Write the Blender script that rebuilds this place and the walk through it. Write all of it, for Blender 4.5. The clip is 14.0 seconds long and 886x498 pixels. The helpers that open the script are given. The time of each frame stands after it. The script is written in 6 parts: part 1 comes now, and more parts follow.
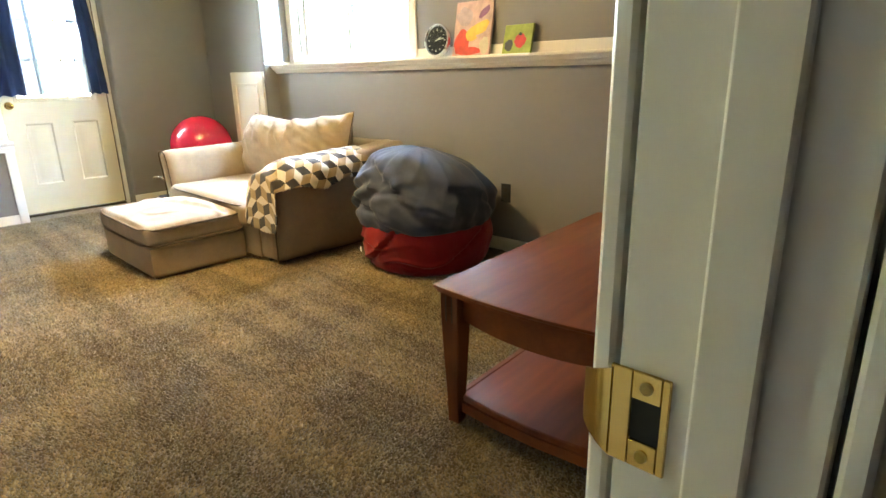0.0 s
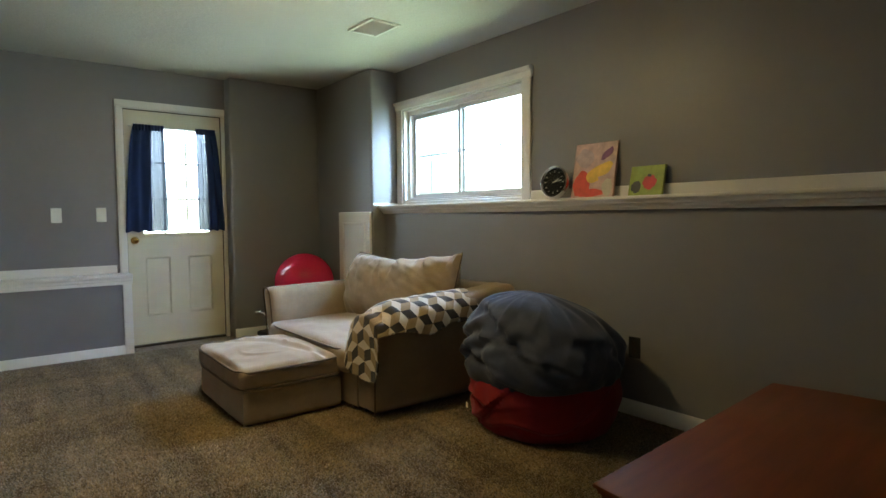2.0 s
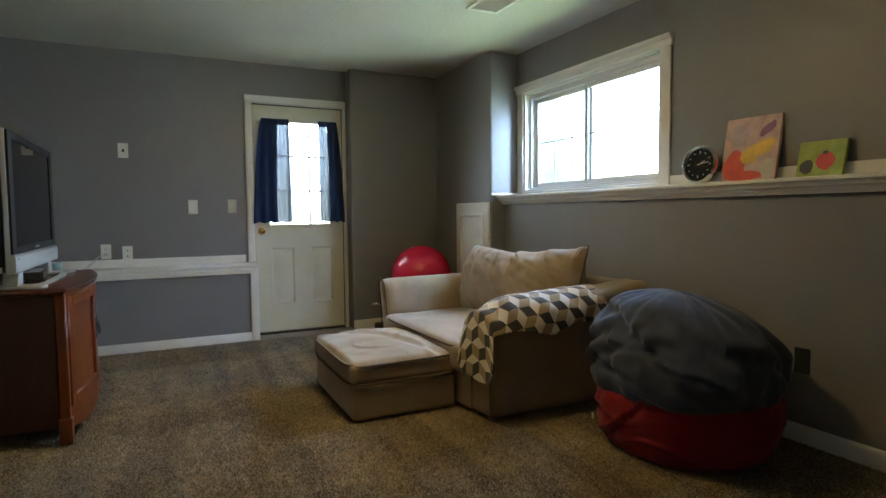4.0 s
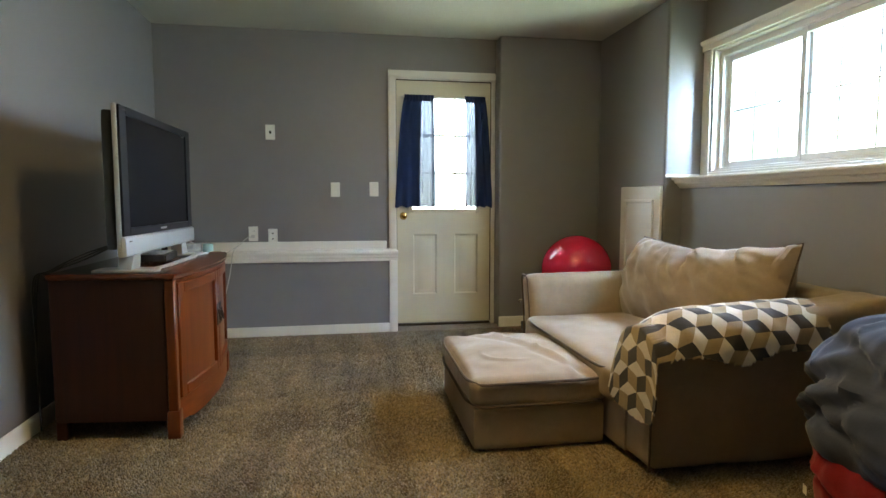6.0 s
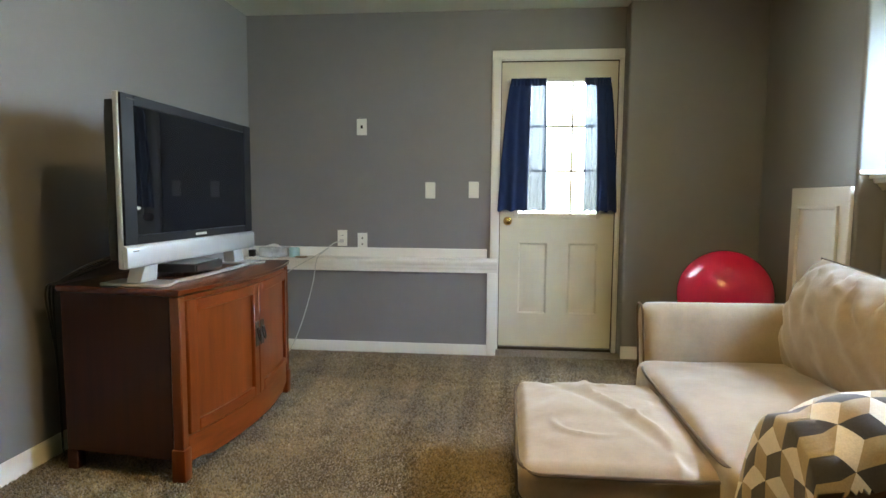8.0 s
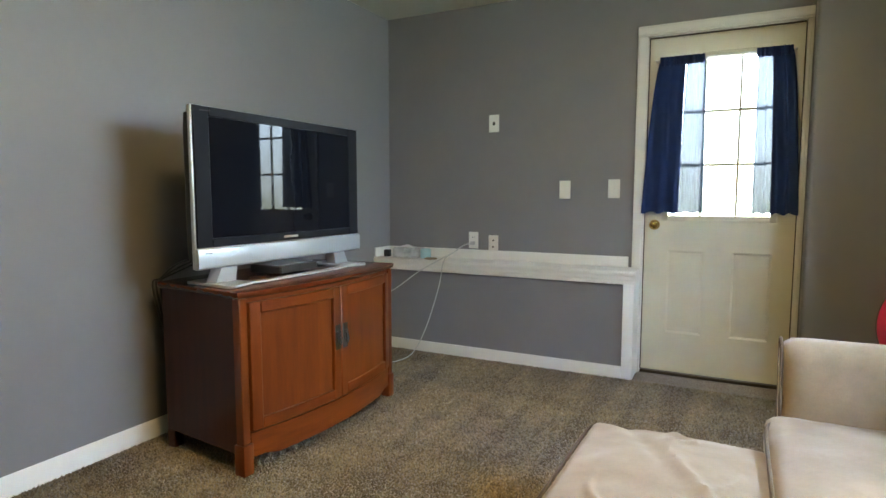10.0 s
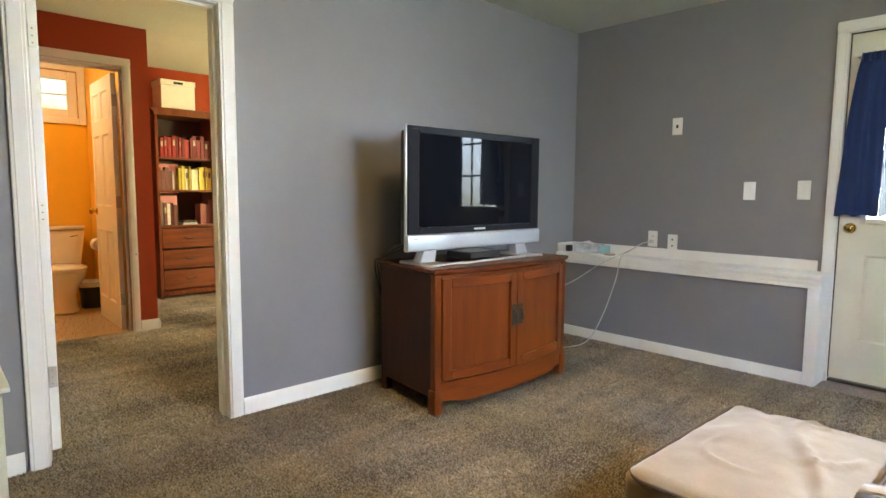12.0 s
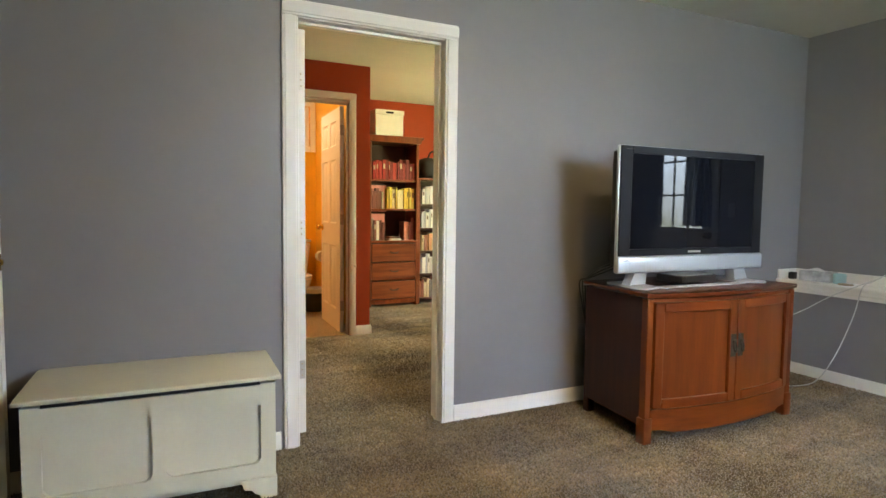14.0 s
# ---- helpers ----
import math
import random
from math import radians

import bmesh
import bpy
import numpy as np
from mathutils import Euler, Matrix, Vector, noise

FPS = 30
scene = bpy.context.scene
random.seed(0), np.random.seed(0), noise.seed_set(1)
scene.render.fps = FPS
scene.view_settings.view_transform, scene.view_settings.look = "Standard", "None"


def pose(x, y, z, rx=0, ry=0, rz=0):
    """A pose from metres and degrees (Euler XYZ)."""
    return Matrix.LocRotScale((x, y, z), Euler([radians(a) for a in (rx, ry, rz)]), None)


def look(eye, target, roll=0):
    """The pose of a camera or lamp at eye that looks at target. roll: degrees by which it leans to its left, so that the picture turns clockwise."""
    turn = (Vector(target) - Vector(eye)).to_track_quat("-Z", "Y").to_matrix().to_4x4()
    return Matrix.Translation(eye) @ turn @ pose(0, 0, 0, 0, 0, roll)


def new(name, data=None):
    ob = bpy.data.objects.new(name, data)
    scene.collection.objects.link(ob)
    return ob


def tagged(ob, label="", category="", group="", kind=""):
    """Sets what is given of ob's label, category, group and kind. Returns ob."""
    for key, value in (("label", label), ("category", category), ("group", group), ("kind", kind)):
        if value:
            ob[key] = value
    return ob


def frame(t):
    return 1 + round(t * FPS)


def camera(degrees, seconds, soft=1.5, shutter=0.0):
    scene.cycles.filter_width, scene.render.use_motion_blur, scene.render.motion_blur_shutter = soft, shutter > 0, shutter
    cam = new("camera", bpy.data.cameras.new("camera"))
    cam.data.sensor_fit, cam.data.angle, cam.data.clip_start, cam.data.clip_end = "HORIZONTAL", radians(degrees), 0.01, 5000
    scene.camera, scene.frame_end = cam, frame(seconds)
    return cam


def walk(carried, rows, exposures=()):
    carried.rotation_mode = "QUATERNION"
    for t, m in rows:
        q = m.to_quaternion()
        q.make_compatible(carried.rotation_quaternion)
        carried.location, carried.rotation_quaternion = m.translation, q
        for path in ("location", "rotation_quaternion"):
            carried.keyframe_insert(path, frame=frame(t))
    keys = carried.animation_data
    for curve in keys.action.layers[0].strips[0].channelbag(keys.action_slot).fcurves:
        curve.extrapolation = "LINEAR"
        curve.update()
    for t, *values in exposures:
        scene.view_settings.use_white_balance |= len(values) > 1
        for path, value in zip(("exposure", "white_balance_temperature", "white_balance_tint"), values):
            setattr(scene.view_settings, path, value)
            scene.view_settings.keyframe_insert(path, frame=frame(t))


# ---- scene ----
cam = camera(74.9, 14.0)
PATH = [
    (0, (0.302, 0.32, 1.101), (-1.015, 1.709, 0.521), -1.2),
    (0.3, (0.187, 0.4, 1.109), (-1.191, 1.781, 0.67), -0.8),
    (0.5, (0.147, 0.476, 1.115), (-1.276, 1.837, 0.764), -0.9),
    (0.8, (0.085, 0.433, 1.145), (-1.36, 1.791, 0.887), -0.8),
    (1, (0.038, 0.458, 1.115), (-1.433, 1.799, 0.917), -0.7),
    (1.5, (-0.044, 0.451, 1.112), (-1.56, 1.748, 0.976), -0.5),
    (2, (-0.057, 0.433, 1.1), (-1.624, 1.671, 0.989), -0.5),
    (2.5, (-0.05, 0.437, 1.078), (-1.663, 1.616, 0.987), -0.4),
    (3, (-0.114, 0.382, 1.061), (-1.77, 1.5, 0.963), -0.3),
    (3.2, (-0.125, 0.418, 1.067), (-1.815, 1.482, 0.963), -0.4),
    (5.5, (-0.703, 0.819, 1.034), (-2.62, 1.37, 0.883), -0.1),
    (6, (-0.767, 0.92, 1.047), (-2.73, 1.264, 0.881), -0.0),
    (6.5, (-0.834, 1.038, 1.064), (-2.821, 1.174, 0.889), 0.1),
    (7, (-1.046, 1.143, 1.069), (-3.037, 1.155, 0.885), 0.2),
    (7.2, (-1.125, 1.181, 1.07), (-3.117, 1.159, 0.889), 0.2),
    (9.3, (-1.746, 1.696, 1.096), (-3.649, 1.11, 0.912), 0.3),
    (9.5, (-1.776, 1.743, 1.103), (-3.655, 1.081, 0.915), 0.1),
    (10, (-1.822, 1.878, 1.104), (-3.596, 0.973, 0.917), 0.0),
    (10.5, (-1.762, 1.976, 1.097), (-3.452, 0.922, 0.913), 0.2),
    (11, (-1.635, 2.068, 1.099), (-3.256, 0.91, 0.916), 0.4),
    (11.5, (-1.575, 2.182, 1.105), (-3.091, 0.891, 0.919), 0.3),
    (12, (-1.521, 2.257, 1.111), (-2.883, 0.805, 0.917), 0.4),
    (12.5, (-1.484, 2.258, 1.137), (-2.745, 0.718, 0.943), 0.6),
    (13, (-1.44, 2.241, 1.129), (-2.6, 0.62, 0.958), 0.6),
    (13.5, (-1.397, 2.23, 1.129), (-2.421, 0.519, 0.974), 0.6),
    (14, (-1.348, 2.215, 1.118), (-2.217, 0.419, 0.982), 0.7),
]
EXPOSURES = [
    (0.0, 0.66, 6800, 9), (0.5, -0.04, 6250, 7), (0.8, -0.40, 6300, 6), (1.5, -1.02, 6200, 5), (2.2, -1.32, 6300, 7), (3.0, -1.47, 6200, 8),
    (5.5, -1.30, 6280, 7), (6.2, -0.72, 6720, 9), (7.0, -0.50, 6750, 9), (9.5, -0.76, 6580, 8), (11.0, -0.44, 6900, 12), (12.5, -0.48, 6750, 14), (14.0, -0.58, 6750, 14),
]
walk(cam, [(t, look(eye, target, roll)) for t, eye, target, roll in PATH], EXPOSURES)

# ---- world and light ----
world = bpy.data.worlds.new("world")
scene.world = world
world.use_nodes = True
wn = world.node_tree.nodes
sky = wn.new("ShaderNodeTexSky")
sky.sky_type, sky.sun_disc = "NISHITA", False
sky.sun_elevation, sky.sun_rotation = radians(48), radians(200)
wn["Background"].inputs["Strength"].default_value = 0.1
world.node_tree.links.new(sky.outputs[0], wn["Background"].inputs["Color"])

sun_data = bpy.data.lights.new("sun", "SUN")
sun_data.energy, sun_data.angle, sun_data.color = 2.5, radians(0.6), (1.0, 0.95, 0.88)
sun_ob = new("sun", sun_data)
sun_ob.matrix_world = pose(0, 0, 8, 42, 0, 160)

DOOR_GLOW, WINDOW_GLOW, STUDY_GLOW = 105.0, 340.0, 330.0
LAMP_GLOW, BATH_GLOW = 116.0, 95.0


# ---- material helpers ----
def nodes_of(name):
    m = bpy.data.materials.new(name)
    m.use_nodes = True
    return m, m.node_tree.nodes, m.node_tree.links, m.node_tree.nodes["Principled BSDF"]


def coords(nt, links, scale=(1, 1, 1), rot=(0, 0, 0)):
    tc, mp = nt.new("ShaderNodeTexCoord"), nt.new("ShaderNodeMapping")
    mp.inputs["Scale"].default_value = scale
    mp.inputs["Rotation"].default_value = rot
    links.new(tc.outputs["Object"], mp.inputs["Vector"])
    return mp.outputs["Vector"]


def noise_tex(nt, links, vec, scale, detail=4.0, rough=0.55):
    n = nt.new("ShaderNodeTexNoise")
    n.inputs["Scale"].default_value = scale
    n.inputs["Detail"].default_value = detail
    n.inputs["Roughness"].default_value = rough
    links.new(vec, n.inputs["Vector"])
    return n.outputs["Fac"]


def ramp(nt, links, fac, stops):
    r = nt.new("ShaderNodeValToRGB")
    el = r.color_ramp.elements
    while len(el) < len(stops):
        el.new(0.5)
    for e, (p, c) in zip(el, stops):
        e.position, e.color = p, (*c, 1)
    links.new(fac, r.inputs["Fac"])
    return r.outputs["Color"]


def mixed(nt, links, a, b, fac, kind="MIX"):
    m = nt.new("ShaderNodeMix")
    m.data_type, m.blend_type = "RGBA", kind
    for sock, v in ((m.inputs[6], a), (m.inputs[7], b), (m.inputs[0], fac)):
        if isinstance(v, (int, float)):
            sock.default_value = v
        elif isinstance(v, tuple):
            sock.default_value = (*v, 1)
        else:
            links.new(v, sock)
    return m.outputs[2]


def bumped(nt, links, height, strength, distance, normal=None):
    b = nt.new("ShaderNodeBump")
    b.inputs["Strength"].default_value = strength
    b.inputs["Distance"].default_value = distance
    links.new(height, b.inputs["Height"])
    if normal:
        links.new(normal, b.inputs["Normal"])
    return b.outputs["Normal"]


def tone(c, k):
    return tuple(min(1.0, v * k) for v in c)


def surface(name, col, rough=0.6, fine=60.0, coarse=3.0, var=0.12, bump=0.15, dist=0.002, metal=0.0, spec=0.5, sheen=0.0, coat=0.0):
    """A plain surface with variation at two scales and fine relief."""
    m, nt, links, p = nodes_of(name)
    v = coords(nt, links)
    a = noise_tex(nt, links, v, coarse, 5)
    b = noise_tex(nt, links, v, fine, 3)
    c1 = ramp(nt, links, a, [(0.3, tone(col, 1 - var)), (0.7, tone(col, 1 + var))])
    c2 = ramp(nt, links, b, [(0.25, (1 - var,) * 3), (0.75, (1.0, 1.0, 1.0))])
    links.new(mixed(nt, links, c1, c2, 0.6, "MULTIPLY"), p.inputs["Base Color"])
    rr = nt.new("ShaderNodeMapRange")
    rr.inputs["To Min"].default_value, rr.inputs["To Max"].default_value = max(0.015, rough - 0.07), min(1, rough + 0.03 + 0.04 * (rough > 0))
    links.new(a, rr.inputs["Value"])
    links.new(rr.outputs[0], p.inputs["Roughness"])
    p.inputs["Metallic"].default_value = metal
    p.inputs["Specular IOR Level"].default_value = spec
    p.inputs["Sheen Weight"].default_value = sheen
    p.inputs["Sheen Roughness"].default_value = 0.5
    p.inputs["Coat Weight"].default_value = coat
    p.inputs["Coat Roughness"].default_value = 0.12
    if bump:
        links.new(bumped(nt, links, b, bump, dist), p.inputs["Normal"])
    return m


def wood(name, dark, light, stretch=(14, 14, 1.0), rough=0.3, coat=0.35):
    m, nt, links, p = nodes_of(name)
    v = coords(nt, links, stretch)
    a = noise_tex(nt, links, v, 1.6, 6, 0.6)
    b = noise_tex(nt, links, v, 9.0, 4, 0.6)
    c = noise_tex(nt, links, coords(nt, links), 2.2, 3)
    c1 = ramp(nt, links, a, [(0.28, dark), (0.5, tuple((d + l) / 2 for d, l in zip(dark, light))), (0.72, light)])
    c2 = ramp(nt, links, b, [(0.3, (0.80, 0.76, 0.72)), (0.6, (1, 1, 1))])
    c3 = ramp(nt, links, c, [(0.3, (0.8, 0.8, 0.8)), (0.7, (1, 1, 1))])
    col = mixed(nt, links, mixed(nt, links, c1, c2, 0.35, "MULTIPLY"), c3, 0.6, "MULTIPLY")
    links.new(col, p.inputs["Base Color"])
    rr = nt.new("ShaderNodeMapRange")
    rr.inputs["To Min"].default_value, rr.inputs["To Max"].default_value = rough - 0.06, rough + 0.12
    links.new(c, rr.inputs["Value"])
    links.new(rr.outputs[0], p.inputs["Roughness"])
    p.inputs["Specular IOR Level"].default_value = 0.3
    p.inputs["Coat Weight"].default_value, p.inputs["Coat Roughness"].default_value = coat * 0.6, 0.2
    links.new(bumped(nt, links, b, 0.08, 0.001), p.inputs["Normal"])
    return m


def carpet_mat():
    m, nt, links, p = nodes_of("carpet_pile")
    v = coords(nt, links)
    vor = nt.new("ShaderNodeTexVoronoi")
    vor.inputs["Scale"].default_value = 120
    vor.inputs["Randomness"].default_value = 1.0
    links.new(v, vor.inputs["Vector"])
    tuft = noise_tex(nt, links, v, 95, 4, 0.7)
    mid = noise_tex(nt, links, v, 22, 4, 0.65)
    nap = noise_tex(nt, links, coords(nt, links, (1.0, 0.45, 1), (0, 0, radians(38))), 3.4, 3, 0.6)
    stain = noise_tex(nt, links, v, 0.9, 3)
    c = ramp(nt, links, tuft, [(0.28, (0.075, 0.055, 0.036)), (0.5, (0.20, 0.153, 0.102)), (0.72, (0.38, 0.30, 0.21))])
    c = mixed(nt, links, c, ramp(nt, links, mid, [(0.3, (0.72, 0.70, 0.68)), (0.7, (1.0, 1.0, 1.0))]), 0.7, "MULTIPLY")
    c = mixed(nt, links, c, ramp(nt, links, nap, [(0.4, (0.66, 0.65, 0.64)), (0.58, (1, 1, 1))]), 0.8, "MULTIPLY")
    c = mixed(nt, links, c, ramp(nt, links, stain, [(0.3, (0.86, 0.84, 0.8)), (0.7, (1, 1, 1))]), 0.6, "MULTIPLY")
    links.new(c, p.inputs["Base Color"])
    p.inputs["Roughness"].default_value = 0.95
    p.inputs["Specular IOR Level"].default_value = 0.15
    p.inputs["Sheen Weight"].default_value = 0.25
    p.inputs["Sheen Roughness"].default_value = 0.6
    n1 = bumped(nt, links, vor.outputs["Distance"], 0.5, 0.006)
    n2 = bumped(nt, links, tuft, 0.9, 0.010, n1)
    links.new(n2, p.inputs["Normal"])
    return m


def pile_mat():
    m, nt, links, p = nodes_of("carpet_tufts")
    v = coords(nt, links)
    geo = nt.new("ShaderNodeNewGeometry")
    mid = noise_tex(nt, links, v, 30, 4, 0.7)
    nap = noise_tex(nt, links, coords(nt, links, (1.0, 0.42, 1), (0, 0, radians(38))), 3.2, 3, 0.6)
    c = ramp(nt, links, geo.outputs["Random Per Island"], [(0.0, (0.135, 0.093, 0.045)), (0.35, (0.200, 0.146, 0.073)), (0.7, (0.265, 0.198, 0.104)), (1.0, (0.360, 0.280, 0.160))])
    c = mixed(nt, links, c, ramp(nt, links, mid, [(0.3, (0.62, 0.60, 0.57)), (0.68, (1.0, 1.0, 1.0))]), 0.8, "MULTIPLY")
    c = mixed(nt, links, c, ramp(nt, links, nap, [(0.40, (0.62, 0.61, 0.60)), (0.58, (1, 1, 1))]), 0.85, "MULTIPLY")
    lane = noise_tex(nt, links, coords(nt, links, (0.22, 1.9, 1), (0, 0, radians(6))), 2.6, 2, 0.5)
    c = mixed(nt, links, c, ramp(nt, links, lane, [(0.42, (0.64, 0.63, 0.62)), (0.56, (1.12, 1.12, 1.11))]), 0.8, "MULTIPLY")
    links.new(c, p.inputs["Base Color"])
    p.inputs["Roughness"].default_value = 0.9
    p.inputs["Specular IOR Level"].default_value = 0.15
    p.inputs["Sheen Weight"].default_value = 0.2
    return m


def wall_paint(name, col, rough=0.42):
    """Rolled eggshell paint with a light orange-peel."""
    m, nt, links, p = nodes_of(name)
    v = coords(nt, links)
    a = noise_tex(nt, links, v, 1.1, 4)
    b = noise_tex(nt, links, v, 260, 2)
    d = noise_tex(nt, links, v, 14, 3)
    c = ramp(nt, links, a, [(0.3, tone(col, 0.95)), (0.7, tone(col, 1.05))])
    c = mixed(nt, links, c, ramp(nt, links, d, [(0.3, (0.95, 0.95, 0.95)), (0.7, (1, 1, 1))]), 0.6, "MULTIPLY")
    links.new(c, p.inputs["Base Color"])
    rr = nt.new("ShaderNodeMapRange")
    rr.inputs["To Min"].default_value, rr.inputs["To Max"].default_value = rough - 0.05, rough + 0.08
    links.new(d, rr.inputs["Value"])
    links.new(rr.outputs[0], p.inputs["Roughness"])
    n1 = bumped(nt, links, b, 0.12, 0.0012)
    links.new(bumped(nt, links, d, 0.06, 0.002, n1), p.inputs["Normal"])
    return m


def ceiling_mat(name, col):
    m, nt, links, p = nodes_of(name)
    v = coords(nt, links)
    vor = nt.new("ShaderNodeTexVoronoi")
    vor.inputs["Scale"].default_value = 38
    links.new(v, vor.inputs["Vector"])
    b = noise_tex(nt, links, v, 55, 4, 0.7)
    a = noise_tex(nt, links, v, 1.4, 3)
    links.new(ramp(nt, links, a, [(0.3, tone(col, 0.94)), (0.7, tone(col, 1.03))]), p.inputs["Base Color"])
    p.inputs["Roughness"].default_value = 0.9
    n1 = bumped(nt, links, vor.outputs["Distance"], 0.25, 0.006)
    links.new(bumped(nt, links, b, 0.5, 0.006, n1), p.inputs["Normal"])
    return m


def fabric(name, col, weave=420.0, var=0.16, sheen=0.5, rough=0.85, coarse=5.0, tint=(1.0, 0.93, 0.85)):
    m, nt, links, p = nodes_of(name)
    v = coords(nt, links)
    a = noise_tex(nt, links, v, coarse, 5, 0.6)
    b = noise_tex(nt, links, v, weave, 2)
    d = noise_tex(nt, links, v, 28, 4, 0.65)
    c = ramp(nt, links, a, [(0.3, tone(col, 1 - var)), (0.7, tone(col, 1 + var * 0.6))])
    c = mixed(nt, links, c, ramp(nt, links, b, [(0.3, (0.78, 0.78, 0.78)), (0.7, (1, 1, 1))]), 0.7, "MULTIPLY")
    c = mixed(nt, links, c, ramp(nt, links, d, [(0.3, (0.86, 0.86, 0.86)), (0.7, (1, 1, 1))]), 0.6, "MULTIPLY")
    links.new(c, p.inputs["Base Color"])
    p.inputs["Roughness"].default_value = rough
    p.inputs["Specular IOR Level"].default_value = 0.2
    p.inputs["Sheen Weight"].default_value = sheen
    p.inputs["Sheen Roughness"].default_value = 0.45
    p.inputs["Sheen Tint"].default_value = (*tint, 1)
    n1 = bumped(nt, links, b, 0.25, 0.0012)
    links.new(bumped(nt, links, d, 0.25, 0.004, n1), p.inputs["Normal"])
    return m


def glow(name, col, strength):
    m, nt, links, p = nodes_of(name)
    e = nt.new("ShaderNodeEmission")
    e.inputs["Color"].default_value, e.inputs["Strength"].default_value = (*col, 1), strength
    links.new(e.outputs[0], nt["Material Output"].inputs["Surface"])
    return m


def outdoors(name, strength, zmid, tint=(1, 1, 1), shade=None):
    """Bright sky over sunlit leaves, as a far backdrop beyond a window; shade: span along x over which an added dimming
    of the glow fades out, to steer the light.
    """
    m, nt, links, p = nodes_of(name)
    tc = nt.new("ShaderNodeTexCoord")
    sep = nt.new("ShaderNodeSeparateXYZ")
    links.new(tc.outputs["Object"], sep.inputs[0])
    leaf = noise_tex(nt, links, coords(nt, links), 7.0, 6, 0.7)
    h = nt.new("ShaderNodeMath")
    h.operation = "MULTIPLY_ADD"
    h.inputs[1].default_value, h.inputs[2].default_value = 0.5, -0.5 * zmid + 0.25
    links.new(sep.outputs["Z"], h.inputs[0])
    add = nt.new("ShaderNodeMath")
    add.operation = "ADD"
    links.new(h.outputs[0], add.inputs[0])
    half = nt.new("ShaderNodeMath")
    half.operation = "MULTIPLY"
    half.inputs[1].default_value = 0.5
    links.new(leaf, half.inputs[0])
    links.new(half.outputs[0], add.inputs[1])
    c = ramp(nt, links, add.outputs[0], [(0.20, (0.075, 0.090, 0.042)), (0.45, (0.150, 0.178, 0.135)), (0.64, (0.27, 0.33, 0.37)), (0.98, (0.41, 0.55, 0.72))])
    c = mixed(nt, links, c, ramp(nt, links, leaf, [(0.0, tint), (1.0, tint)]), 1.0, "MULTIPLY")
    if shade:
        # one side of the glow is dimmed, made up to aim the window light
        dim_fade = nt.new("ShaderNodeMapRange")
        dim_fade.inputs["From Min"].default_value, dim_fade.inputs["From Max"].default_value = shade
        links.new(sep.outputs["X"], dim_fade.inputs["Value"])
        c = mixed(nt, links, c, ramp(nt, links, dim_fade.outputs[0], [(0.0, (0.07, 0.075, 0.07)), (1.0, (1, 1, 1))]), 1.0, "MULTIPLY")
    e = nt.new("ShaderNodeEmission")
    e.inputs["Strength"].default_value = strength
    links.new(c, e.inputs["Color"])
    links.new(e.outputs[0], nt["Material Output"].inputs["Surface"])
    return m


def glass_mat(name, rough=0.0):
    m, nt, links, p = nodes_of(name)
    tr, gl, mx, lw = nt.new("ShaderNodeBsdfTransparent"), nt.new("ShaderNodeBsdfGlossy"), nt.new("ShaderNodeMixShader"), nt.new("ShaderNodeLayerWeight")
    gl.inputs["Roughness"].default_value = rough
    lw.inputs["Blend"].default_value = 0.5
    pw, ad = nt.new("ShaderNodeMath"), nt.new("ShaderNodeMath")
    pw.operation, ad.operation = "POWER", "MULTIPLY_ADD"
    pw.inputs[1].default_value = 5.0
    ad.inputs[1].default_value, ad.inputs[2].default_value = 0.9, 0.04
    links.new(lw.outputs["Facing"], pw.inputs[0])
    links.new(pw.outputs[0], ad.inputs[0])
    links.new(ad.outputs[0], mx.inputs[0])
    links.new(tr.outputs[0], mx.inputs[1])
    links.new(gl.outputs[0], mx.inputs[2])
    links.new(mx.outputs[0], nt["Material Output"].inputs["Surface"])
    return m


def sheer_mat(name, col, see):
    """Thin voile: part light goes straight through, part is scattered."""
    m, nt, links, p = nodes_of(name)
    v = coords(nt, links)
    w = noise_tex(nt, links, coords(nt, links, (60, 60, 3)), 4.0, 3)
    tr, di, tl = nt.new("ShaderNodeBsdfTransparent"), nt.new("ShaderNodeBsdfDiffuse"), nt.new("ShaderNodeBsdfTranslucent")
    c = ramp(nt, links, w, [(0.3, tone(col, 0.7)), (0.7, tone(col, 1.2))])
    links.new(c, di.inputs["Color"])
    links.new(c, tl.inputs["Color"])
    tr.inputs["Color"].default_value = (0.90, 0.93, 0.95, 1)
    m1, m2 = nt.new("ShaderNodeMixShader"), nt.new("ShaderNodeMixShader")
    m1.inputs[0].default_value = 0.5
    links.new(di.outputs[0], m1.inputs[1])
    links.new(tl.outputs[0], m1.inputs[2])
    m2.inputs[0].default_value = see
    links.new(m1.outputs[0], m2.inputs[1])
    links.new(tr.outputs[0], m2.inputs[2])
    links.new(m2.outputs[0], nt["Material Output"].inputs["Surface"])
    return m


